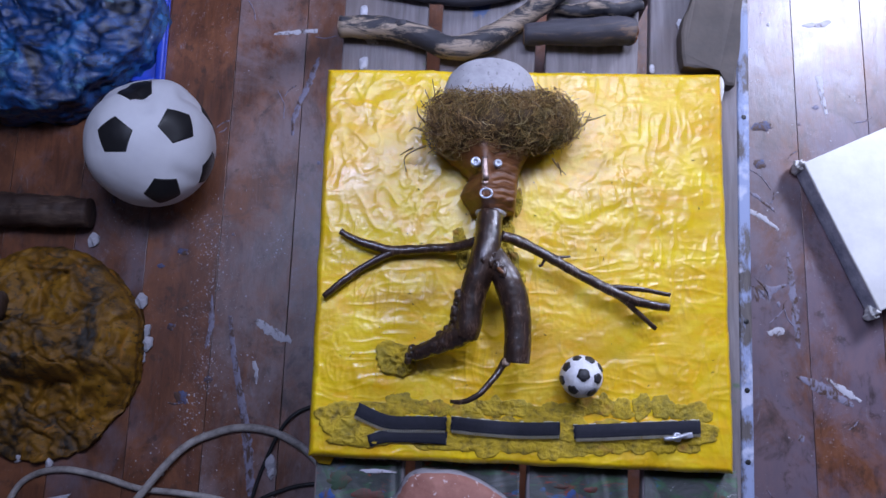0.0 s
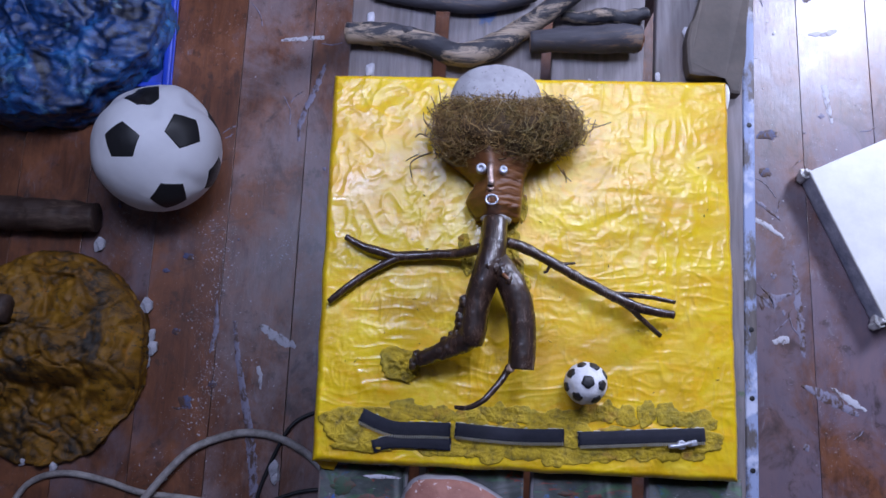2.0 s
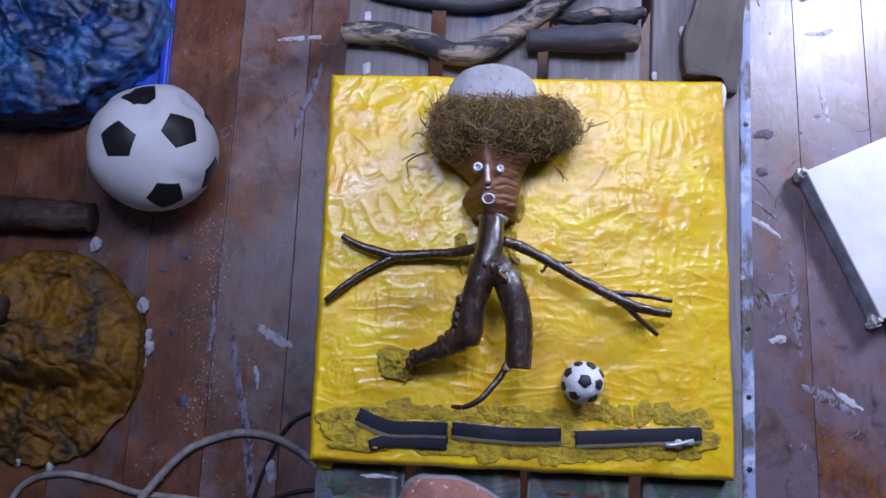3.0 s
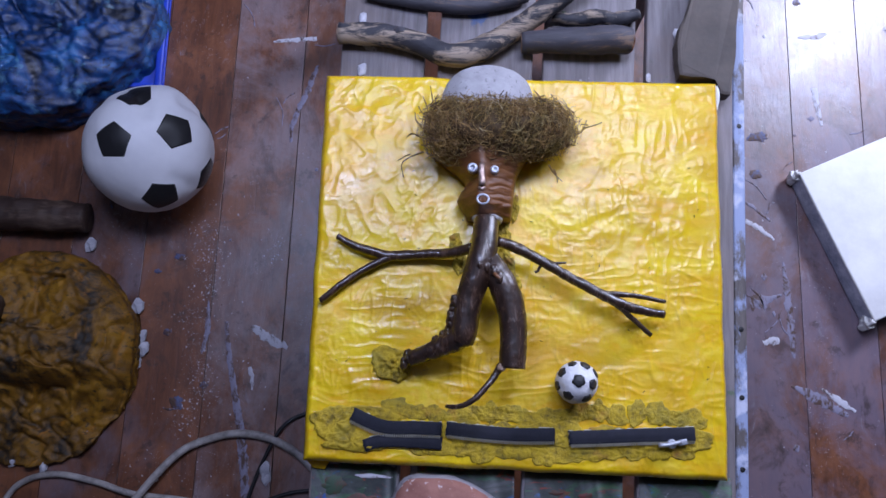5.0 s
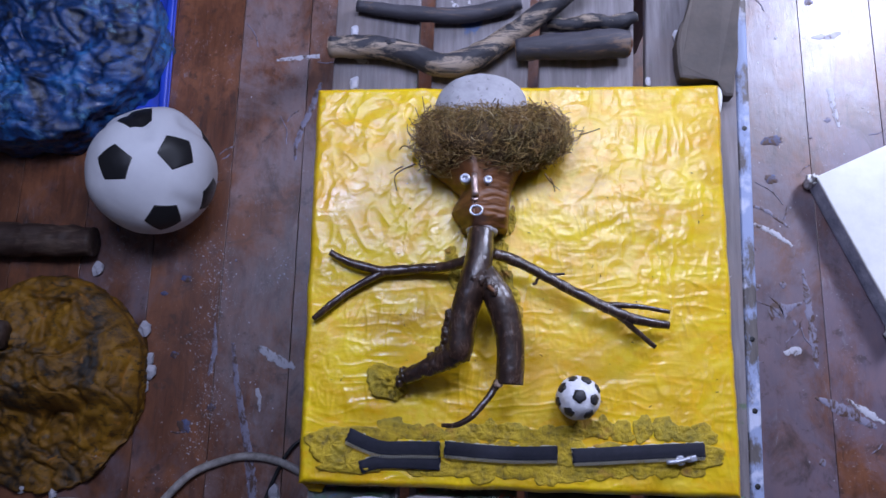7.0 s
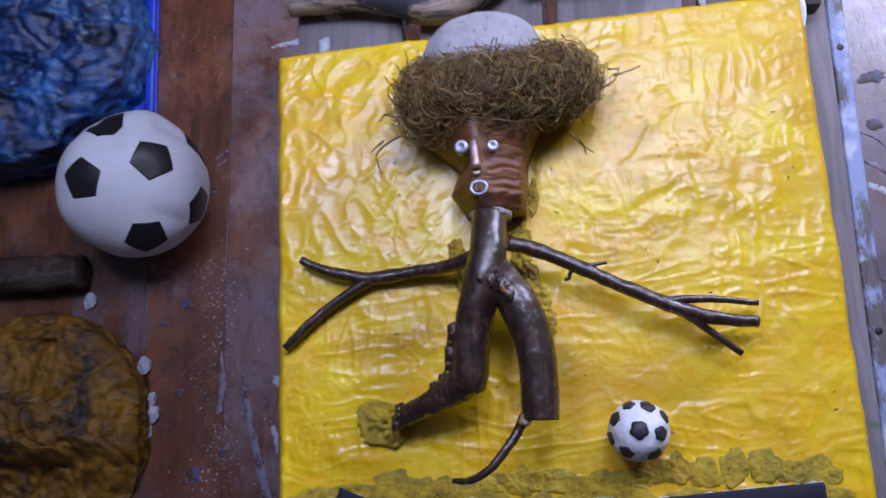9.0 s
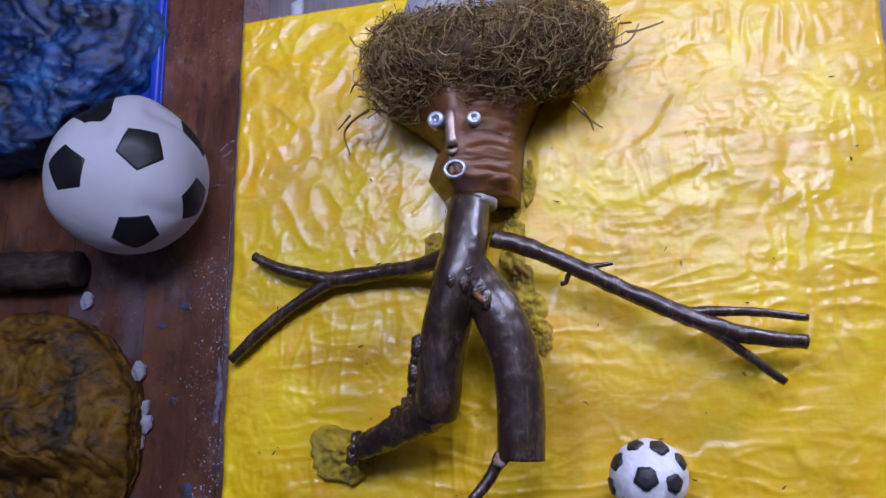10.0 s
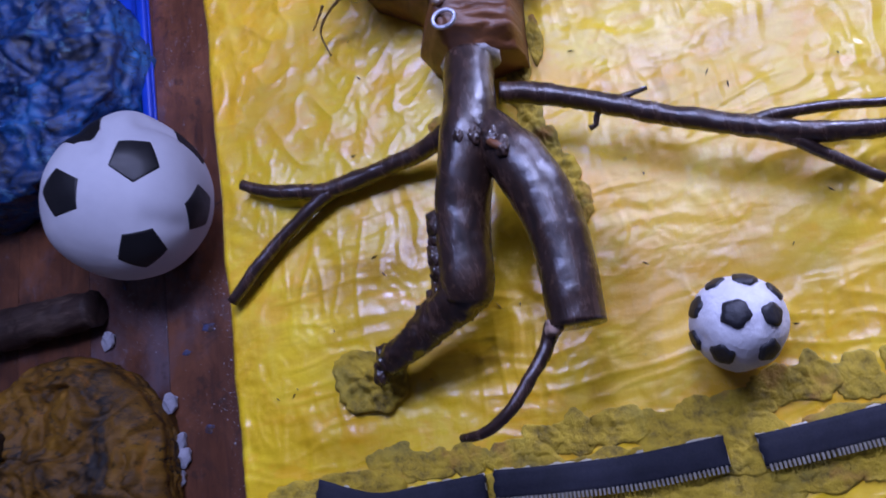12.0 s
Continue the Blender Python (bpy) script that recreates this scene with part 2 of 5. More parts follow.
FLOOR = floor_material("floor_wood", 0.0, (0.17, 0.15, 0.19))
# worn right-hand boards, with the side lamp's bluish glare in their colour
WORN_SHEEN_FLOOR = floor_material("worn_grey_sheen_floor_wood", 0.13, (0.185, 0.175, 0.255))
# boards left of the table, their colour lightened to carry the floor's sheen
PALE_SHEEN_FLOOR = floor_material("pale_sheen_floor_wood", 0.06, (0.3, 0.255, 0.28))
SLAT = slat_material()
RAIL = rail_material()
SMEAR = smear_material()
YELLOW = yellow_material()
BARK = bark_material()
HEAD = head_material()
MOSS = moss_material()
CLAY = clay_material()
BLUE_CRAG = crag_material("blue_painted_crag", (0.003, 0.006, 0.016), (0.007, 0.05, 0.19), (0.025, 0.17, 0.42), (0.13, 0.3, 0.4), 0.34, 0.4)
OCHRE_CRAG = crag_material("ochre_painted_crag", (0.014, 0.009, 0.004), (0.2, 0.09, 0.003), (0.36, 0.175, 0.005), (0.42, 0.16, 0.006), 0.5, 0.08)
PALE_STICK = stick_material("peeling_stick", (0.035, 0.034, 0.044), (0.4, 0.31, 0.23), 0.53)
DARK_STICK = stick_material("dark_log_bark", (0.06, 0.056, 0.07), (0.2, 0.13, 0.09), 0.6)
FLOOR_LOG = stick_material("dull_log_bark", (0.06, 0.033, 0.024), (0.11, 0.07, 0.05), 0.55)
GREY_STONE = stone_material("grey_pebble", (0.26, 0.25, 0.265), (0.43, 0.42, 0.44), (0.17, 0.16, 0.17))
STONE_RIM = stone_material("pale_stone_skin", (0.19, 0.175, 0.19), (0.34, 0.32, 0.34), (0.12, 0.11, 0.12))
RED_STONE = stone_material("red_granite", (0.2, 0.075, 0.055), (0.33, 0.15, 0.115), (0.6, 0.5, 0.48))
CANVAS = canvas_material()
CANVAS_SIDE = simple("smudged_canvas_edge", (0.2, 0.23, 0.33), (0.78, 0.8, 0.88), 34, 0.75, 0.6)
BALL_WHITE = simple("white_ball_skin", (0.66, 0.66, 0.7), (0.8, 0.8, 0.83), 7, 0.55, 0.1)
BALL_BLACK = simple("black_ball_patch", (0.008, 0.008, 0.01), (0.016, 0.016, 0.018), 30, 0.45, 0.2)
RELIEF_WHITE = simple("rough_white_paint", (0.58, 0.57, 0.6), (0.8, 0.8, 0.82), 90, 0.6, 0.7)
RELIEF_BLACK = simple("rough_black_paint", (0.008, 0.008, 0.01), (0.03, 0.03, 0.034), 90, 0.5, 0.6)
TAPE = simple("black_zip_tape", (0.005, 0.006, 0.012), (0.014, 0.015, 0.028), 120, 0.85, 0.5, depth=0.0006)
BRASS = simple("dull_zip_metal", (0.4, 0.37, 0.28), (0.7, 0.67, 0.56), 60, 0.4, 0.1, 0.6)
STEEL = simple("screw_steel", (0.25, 0.26, 0.31), (0.6, 0.62, 0.69), 80, 0.4, 0.2, 0.6)
GLUE = simple("pale_dried_glue", (0.34, 0.31, 0.2), (0.56, 0.54, 0.46), 90, 0.45, 0.4)
COPPER = simple("copper_tube", (0.22, 0.14, 0.11), (0.55, 0.42, 0.37), 120, 0.4, 0.5, 0.7)
NECK = simple("grey_bound_wire", (0.12, 0.11, 0.11), (0.42, 0.41, 0.42), 140, 0.4, 0.8)
RAW = simple("torn_pale_wood", (0.24, 0.15, 0.1), (0.42, 0.3, 0.22), 90, 0.7, 0.6)
CABLE = simple("grimy_white_cable", (0.1, 0.088, 0.08), (0.52, 0.48, 0.46), 26, 0.55, 0.2)
BLACK_CABLE = simple("black_cable", (0.010, 0.010, 0.012), (0.02, 0.02, 0.022), 40, 0.45, 0.1)
BLUE_PLASTIC = simple("bright_blue_plastic", (0.01, 0.035, 0.4), (0.02, 0.07, 0.55), 14, 0.4, 0.15)
PAINT = paint_material("smeared_white_paint", (0.22, 0.205, 0.28), 0.47)
PALE_PAINT = paint_material("dried_white_paint", (0.5, 0.49, 0.55), 0.42)
BLUE_PAINT = paint_material("spilt_blue_paint", (0.08, 0.095, 0.2), 0.52)
CRUMB = simple("white_plaster_crumb", (0.3, 0.3, 0.35), (0.58, 0.57, 0.62), 60, 0.8, 0.6)
DARK_BOARD = simple("dark_worn_board", (0.035, 0.027, 0.023), (0.11, 0.088, 0.074), 18, 0.7, 0.6)
PLASTER = simple("plain_wall_plaster", (0.26, 0.25, 0.245), (0.33, 0.32, 0.315), 6, 0.85, 0.2)
BLUE_SMEAR = paint_material("bright_blue_paint", (0.015, 0.06, 0.22), 0.47)
RED_SMEAR = paint_material("dull_red_paint", (0.15, 0.035, 0.03), 0.5)
GREEN_SMEAR = paint_material("dull_green_paint", (0.035, 0.07, 0.04), 0.5)
FLECK = simple("dark_bark_fleck", (0.02, 0.012, 0.006), (0.07, 0.04, 0.015), 200, 0.8, 0.2)
GAP = simple("dark_underfloor", (0.01, 0.007, 0.006), (0.02, 0.014, 0.012), 20, 0.9, 0.2)

# ---- builders ----


def empty(name, at, label, category, group="", kind=""):
    ob = new(name)
    ob.location = at
    ob.empty_display_size = 0.02
    bpy.context.view_layer.update()
    return tagged(ob, label, category, group, kind)


def mesh_of(name, bm, materials, smooth=True):
    me = bpy.data.meshes.new(name)
    bmesh.ops.recalc_face_normals(bm, faces=bm.faces[:])
    bm.to_mesh(me)
    bm.free()
    for m in materials if isinstance(materials, (list, tuple)) else [materials]:
        me.materials.append(m)
    for p in me.polygons:
        p.use_smooth = smooth
    return me


def part(name, bm, materials, parent, label="", smooth=True):
    """Links a bmesh, given in world places, as one mesh under a thing or a part."""
    ob = new(name, mesh_of(name, bm, materials, smooth))
    ob.parent = parent
    if parent:
        at = Vector((0, 0, 0))
        up = parent
        while up:
            at += up.location
            up = up.parent
        ob.data.transform(Matrix.Translation(-at))
    return tagged(ob, label)


def thing(name, bm, materials, label, category, group="", kind="", smooth=True):
    """Links a bmesh as a top-level mesh, with its origin at the middle of its base."""
    lo = [min(v.co[i] for v in bm.verts) for i in range(3)]
    hi = [max(v.co[i] for v in bm.verts) for i in range(3)]
    at = Vector(((lo[0] + hi[0]) / 2, (lo[1] + hi[1]) / 2, lo[2]))
    bmesh.ops.translate(bm, verts=bm.verts[:], vec=-at)
    ob = new(name, mesh_of(name, bm, materials, smooth))
    ob.location = at
    return tagged(ob, label, category, group, kind)


def box(bm, corners, z0, z1, bevel=0.002, jitter=0.0, cuts=0):
    """A prism over a plan of corners, with its edges eased."""
    low = [bm.verts.new((x, y, z0)) for x, y in corners]
    top = [bm.verts.new((x, y, z1)) for x, y in corners]
    n = len(corners)
    faces = [bm.faces.new(top), bm.faces.new(low[::-1])]
    for i in range(n):
        faces.append(bm.faces.new((low[i], low[(i + 1) % n], top[(i + 1) % n], top[i])))
    edges = list({e for f in faces for e in f.edges})
    if bevel:
        bmesh.ops.bevel(bm, geom=edges, offset=bevel, segments=2, affect="EDGES", profile=0.6)
    if cuts:
        bmesh.ops.subdivide_edges(bm, edges=[e for e in bm.edges if e.calc_length() > 0.03], cuts=cuts, use_grid_fill=True)
    if jitter:
        for v in bm.verts:
            v.co += Vector(noise.noise_vector(v.co * 23.0)) * jitter
    return bm


def spline(pts, step):
    """Points along a smooth line through pts (x, y, z, radius)."""
    p = [Vector(q) for q in pts]
    p = [2 * p[0] - p[1]] + p + [2 * p[-1] - p[-2]]
    out = []
    for a, b, c, d in zip(p, p[1:], p[2:], p[3:]):
        n = max(2, int((c.to_3d() - b.to_3d()).length / step))
        for i in range(n):
            t = i / n
            out.append(0.5 * (2 * b + (c - a) * t + (2 * a - 5 * b + 4 * c - d) * t * t + (3 * b - a - 3 * c + d) * t ** 3))
    return out + [p[-2]]


def tube(bm, pts, step=0.006, seg=12, rough=0.0, freq=60.0, flat=1.0, slot=0, caps=True, end_slot=None):
    """A bent, tapering limb along pts (x, y, z, radius); rough: lumps as a share of the radius."""
    line = spline(pts, step)
    rings, side = [], None
    for i, q in enumerate(line):
        a, b = line[max(i - 1, 0)].to_3d(), line[min(i + 1, len(line) - 1)].to_3d()
        d = (b - a).normalized()
        if side is None:
            side = d.cross(Vector((0, 0, 1)))
            if side.length < 0.01:
                side = Vector((1, 0, 0))
        side = (side - d * side.dot(d)).normalized()
        up = side.cross(d)
        ring = []
        for k in range(seg):
            w = 2 * math.pi * k / seg
            way = side * math.cos(w) + up * math.sin(w) * flat
            r = q[3]
            at = q.to_3d() + way * r
            if rough:
                at += way * r * rough * (noise.noise(at * freq) + 0.55 * noise.noise(at * freq * 2.7) + 0.35 * noise.noise(at * freq * 6.3))
            ring.append(bm.verts.new(at))
        rings.append(ring)
    for a, b in zip(rings, rings[1:]):
        for k in range(seg):
            f = bm.faces.new((a[k], a[(k + 1) % seg], b[(k + 1) % seg], b[k]))
            f.material_index = slot
    if caps:
        for ring, q in ((rings[0], line[0]), (rings[-1], line[-1])):
            mid = bm.verts.new(q.to_3d())
            for k in range(seg):
                f = bm.faces.new((ring[k], ring[(k + 1) % seg], mid))
                f.material_index = slot if end_slot is None else end_slot
    return bm


def ball(bm, at, radii, detail=3, rough=0.0, freq=20.0, slot=0, floor=None, crag=0.0):
    """A lump: a ball drawn to radii, roughened, and flattened where it rests."""
    made = bmesh.ops.create_icosphere(bm, subdivisions=detail, radius=1.0)["verts"]
    for v in made:
        d = v.co.copy()
        p = Vector((d[i] * radii[i] for i in range(3)))
        k = 1.0
        if rough:
            k += rough * (noise.noise(p * freq + Vector(at)) + 0.5 * noise.noise(p * freq * 2.3) + 0.25 * noise.noise(p * freq * 5.1))
        if crag:
            k += crag * (abs(noise.noise(p * freq * 1.7 + Vector((3, 1, 2)))) - 0.25 + 0.6 * abs(noise.noise(p * freq * 4.1)))
        v.co = Vector(at) + p * k
        if floor is not None and v.co.z < floor:
            v.co.z = floor
    for f in {f for v in made for f in v.link_faces}:
        f.material_index = slot
    return bm


def disc(bm, at, normal, radius, height, seg=14, slot=0, hole=0.0):
    """A short round pin with eased edge; hole: a slot sunk in its face."""
    q = Vector(normal).to_track_quat("Z", "Y").to_matrix()
    rings = []
    for r, z in ((radius, 0), (radius, height * 0.8), (radius * 0.88, height), (radius * 0.4, height), (radius * 0.34, height - hole), (0.0001, height - hole)):
        rings.append([bm.verts.new(Vector(at) + q @ Vector((r * math.cos(2 * math.pi * k / seg), r * math.sin(2 * math.pi * k / seg), z))) for k in range(seg)])
    for a, b in zip(rings, rings[1:]):
        for k in range(seg):
            bm.faces.new((a[k], a[(k + 1) % seg], b[(k + 1) % seg], b[k])).material_index = slot
    return bm


# ---- room ----
FLOOR_X0, PLANK = -0.277, 0.1225


def room():
    bm = bmesh.new()
    box(bm, ((-2.7, -2.4), (2.7, -2.4), (2.7, 2.7), (-2.7, 2.7)), -0.06, -0.022, 0)
    base = thing("floor", bm, GAP, "dark reddish wooden plank floor spattered with white paint", "floor", kind="structure", smooth=False)
    for name, plan in (("wall_north", ((-2.7, 2.7), (2.7, 2.7), (2.7, 2.8), (-2.7, 2.8))), ("wall_south", ((-2.7, -2.5), (2.7, -2.5), (2.7, -2.4), (-2.7, -2.4))),
                       ("wall_east", ((2.7, -2.5), (2.8, -2.5), (2.8, 2.8), (2.7, 2.8))), ("wall_west", ((-2.8, -2.5), (-2.7, -2.5), (-2.7, 2.8), (-2.8, 2.8)))):
        thing(name, box(bmesh.new(), plan, -0.06, 2.6, 0), PLASTER, "plain dull plaster wall of the workshop", "wall", kind="structure", smooth=False)
    thing("ceiling", box(bmesh.new(), ((-2.8, -2.5), (2.8, -2.5), (2.8, 2.8), (-2.8, 2.8)), 2.6, 2.7, 0), PLASTER, "plain dull plaster ceiling of the workshop", "ceiling", kind="structure", smooth=False)
    return base


floor = room()

# ---- slatted table ----
TOP = 0.416


def slatted_table():
    table = empty("slatted_table", (0.07, 0.13, 0), "low slatted table of weathered grey wood with paint stains", "table")
    y0, y1 = -0.34, 0.66

    def at(y, top, low):
        return low + (top - low) * (y + 0.137) / 0.527

    for k, (l0, l1, r0, r1) in enumerate(((-0.147, -0.149, -0.045, -0.052), (-0.028, -0.041, 0.086, 0.07), (0.099, 0.081, 0.21, 0.19), (0.224, 0.206, 0.328, 0.313))):
        plan = ((at(y0, l0, l1), y0), (at(y0, r0, r1), y0), (at(y1, r0, r1), y1), (at(y1, l0, l1), y1))
        part("slat", box(bmesh.new(), plan, TOP - 0.018, TOP - 0.0006 * k, 0.002, 0.001, 3), SLAT, table)
    part("side_rail", box(bmesh.new(), ((at(y0, 0.331, 0.316), y0), (at(y0, 0.346, 0.331), y0), (at(y1, 0.346, 0.331), y1), (at(y1, 0.331, 0.316), y1)), TOP - 0.05, TOP - 0.011, 0.003, 0.001, 3), RAIL, table, "blue-grey painted rail with nail heads")
    for y in (-0.31, 0.60):
        part("bearer", box(bmesh.new(), ((-0.155, y), (0.3, y), (0.3, y + 0.035), (-0.155, y + 0.035)), TOP - 0.068, TOP - 0.019, 0.002), SLAT, table)
        for x in (-0.15, 0.262):
            part("leg", box(bmesh.new(), ((x, y), (x + 0.036, y), (x + 0.036, y + 0.035), (x, y + 0.035)), 0.0, TOP - 0.069, 0.002), SLAT, table)
    rail = [o for o in table.children if o.name.startswith("side_rail")][0]
    for y in (-0.022, 0.055, -0.1, 0.3):
        part("nail_head", disc(bmesh.new(), (0.3238 + 0.0284 * (y + 0.137), y, TOP - 0.0115), (0, 0, 1), 0.003, 0.0012, 10), BALL_BLACK, rail, "dark rusted nail head")
    return table


slatted_table()

# ---- yellow relief ----
BASE = 0.438
CORNERS = (Vector((-0.155, -0.107)), Vector((0.299, -0.111)), Vector((0.301, 0.341)), Vector((-0.16, 0.335)))


def on_panel(u, v):
    a, b, c, d = CORNERS
    return a.lerp(b, u).lerp(d.lerp(c, u), v)


def facets(x, y, sx, sy, seed, tilt, sharp):
    """Crumpled sheet: tilted facets that meet in soft creases."""
    dist, cells = noise.voronoi(Vector((x * sx, y * sy, seed)))
    total = weight = 0.0
    for d, c in zip(dist, cells):
        w = math.exp(-sharp * (d - dist[0]))
        a = noise.cell(c * 7.13 + Vector((1.7, 0.3, seed))) * 6.283
        lean = 0.4 + 0.6 * abs(noise.cell(c * 3.31 + Vector((0.2, 4.1, seed))))
        total += w * lean * tilt * ((x - c.x / sx) * math.cos(a) + (y - c.y / sy) * math.sin(a))
        weight += w
    return total / weight


def clamp(v):
    return min(1.0, max(0.0, v))


@functools.lru_cache(maxsize=None)
def creases(x, y):
    """Height of the crumpled paper, in metres: draped folds on one side, fine crossed pleats on the rest."""
    p = Vector((x, y, 0))
    sway = Vector((noise.noise(p * 11), noise.noise(p * 11 + Vector((5, 3, 1))), 0)) * 0.012
    sway += Vector((noise.noise(p * 37 + Vector((2, 8, 1))), noise.noise(p * 37 + Vector((6, 1, 9))), 0)) * 0.004
    q = p + sway

    def fold(sx, sy, seed, sharp):
        """Rounded ridges with narrow valleys, drawn out by sx and sy."""
        return (1 - abs(noise.noise(Vector((q.x * sx, q.y * sy, seed)))) * 2) * (1 - sharp) + sharp * clamp(1 - 7 * abs(noise.noise(Vector((q.x * sx, q.y * sy, seed + 4)))))

    def patchy(scale, seed, lift=0.3):
        return clamp(2.4 * noise.noise(p * scale + Vector((seed, 2, 5))) + lift)

    left = clamp((0.07 - x) / 0.1) * clamp((y - 0.06) / 0.1)
    right = 1 - left
    low = clamp((0.2 - y) / 0.12)
    h = left * (0.0017 * fold(42, 28, 1.0, 0.3) + 0.0009 * patchy(18, 3) * fold(84, 60, 7.0, 0.5))
    h += right * (facets(q.x, q.y, 26, 34, 5.0, 0.034, 24.0) + 0.0005 * fold(24, 30, 2.0, 0.3))
    h += right * 0.0008 * patchy(20, 9) * fold(80, 15, 11.0, 0.8) + (0.4 + 0.6 * low) * right * 0.0009 * patchy(17, 4, 0.6) * fold(15, 84, 15.0, 0.65)
    h += 0.0009 * clamp(1 - abs(x - 0.215 + 0.012 * noise.noise(p * 19)) / 0.05) * patchy(24, 6) * fold(55, 7, 21.0, 0.9)
    h += 0.16 * facets(q.x, q.y, 80, 100, 3.0, 0.2, 26.0) + 0.0005 * patchy(26, 8, 0.5) * fold(130, 120, 31.0, 0.5)
    return h + 0.001 * noise.noise(p * 13)


def relief_panel(parent):
    n = 340
    bm = bmesh.new()
    grid = []
    for j in range(n + 1):
        row = []
        for i in range(n + 1):
            u, v = i / n, j / n
            at = on_panel(u, v)
            edge = min(u, v, 1 - u, 1 - v)
            out = Vector((noise.noise(Vector((at.x * 26, at.y * 26, 3))), noise.noise(Vector((at.x * 26, at.y * 26, 8))))) * 0.0016 * max(0.0, 1 - edge * 20)
            drop = 0.007 * max(0.0, 1 - edge / 0.014) ** 2
            row.append(bm.verts.new((at.x + out.x, at.y + out.y, BASE + creases(at.x, at.y) - drop)))
        grid.append(row)
    for j in range(n):
        for i in range(n):
            bm.faces.new((grid[j][i], grid[j][i + 1], grid[j + 1][i + 1], grid[j + 1][i]))
    rim = [grid[0][i] for i in range(n)] + [grid[j][n] for j in range(n)] + [grid[n][n - i] for i in range(n)] + [grid[n - j][0] for j in range(n)]
    low = []
    for v in rim:
        low.append(bm.verts.new((v.co.x + 0.002 * (0.07 - v.co.x) / 0.23, v.co.y + 0.002 * (0.11 - v.co.y) / 0.22, TOP + 0.001)))
    m = len(rim)
    for k in range(m):
        bm.faces.new((rim[k], low[k], low[(k + 1) % m], rim[(k + 1) % m]))
    bm.faces.new(low)
    panel = part("panel", bm, YELLOW, parent, "crumpled yellow paper under glossy varnish")
    bm = bmesh.new()
    tab = [bm.verts.new(p) for p in ((-0.155, -0.106, 0.421), (-0.128, -0.107, 0.421), (-0.133, -0.116, 0.4205), (-0.145, -0.115, 0.420))]
    bm.faces.new(tab)
    made = bmesh.ops.extrude_face_region(bm, geom=bm.faces[:])["geom"]
    bmesh.ops.translate(bm, verts=[g for g in made if isinstance(g, bmesh.types.BMVert)], vec=(0, 0, -0.001))
    part("paper_flap", bm, YELLOW, parent, "torn corner of yellow paper")
    return panel


def dab(parent, x, y, rx, ry, height, seed, name="clay_dab"):
    """A flat torn-edged dab of gritty clay pressed on the panel."""
    bm = bmesh.new()
    rings, seg = 10, 44
    mid = bm.verts.new((x, y, BASE + height + creases(x, y)))
    prev = None
    for r in range(1, rings + 1):
        s = min(1.0, r / (rings - 1))
        ring = []
        for k in range(seg):
            w = 2 * math.pi * k / seg
            c = Vector((math.cos(w), math.sin(w), seed))
            edge = 1 + 0.34 * noise.noise(c * 1.6) + 0.12 * noise.noise(c * 5) + 0.05 * noise.noise(c * 13)
            px, py = x + rx * s * edge * c.x, y + ry * s * edge * c.y
            grit = abs(noise.noise(Vector((px * 150, py * 150, seed)))) + 0.6 * abs(noise.noise(Vector((px * 380, py * 380, seed))))
            z = BASE + creases(px, py) + height * (0.55 + 1.7 * grit) * (1 - 0.35 * s ** 3)
            if r == rings:
                z = BASE + creases(px, py) - 0.003
            ring.append(bm.verts.new((px, py, z)))
        for k in range(seg):
            if prev:
                bm.faces.new((prev[k], prev[(k + 1) % seg], ring[(k + 1) % seg], ring[k]))
            else:
                bm.faces.new((mid, ring[k], ring[(k + 1) % seg]))
        prev = ring
    return part(name, bm, CLAY, parent)


def clay_ground(parent):
    rng = random.Random(5)
    # a broad bed at the toe end, then a string of small dabs above and below the zips
    for x, y, rx, ry in ((-0.122, -0.066, 0.026, 0.019), (-0.105, -0.085, 0.034, 0.011), (-0.085, -0.058, 0.028, 0.011)):
        dab(parent, x, y, rx, ry, 0.0028, rng.random() * 50)
    x = -0.06
    while x < 0.275:
        dab(parent, x, -0.052 + rng.uniform(-0.004, 0.003) + 0.006 * (x > 0.12), rng.uniform(0.011, 0.017), rng.uniform(0.008, 0.013), rng.uniform(0.0006, 0.0013), rng.random() * 50)
        x += rng.uniform(0.017, 0.024)
    x = -0.03
    while x < 0.27:
        deep = -0.088 if x < 0.13 else -0.084
        dab(parent, x, deep + rng.uniform(-0.006, 0.004), rng.uniform(0.012, 0.02), rng.uniform(0.008, 0.013), rng.uniform(0.0006, 0.0013), rng.random() * 50)
        x += rng.uniform(0.02, 0.027)
    for x in (0.015, 0.06, 0.1, 0.122, 0.17, 0.215, 0.255):
        dab(parent, x, -0.07, 0.026, 0.013, 0.0016, rng.random() * 50)


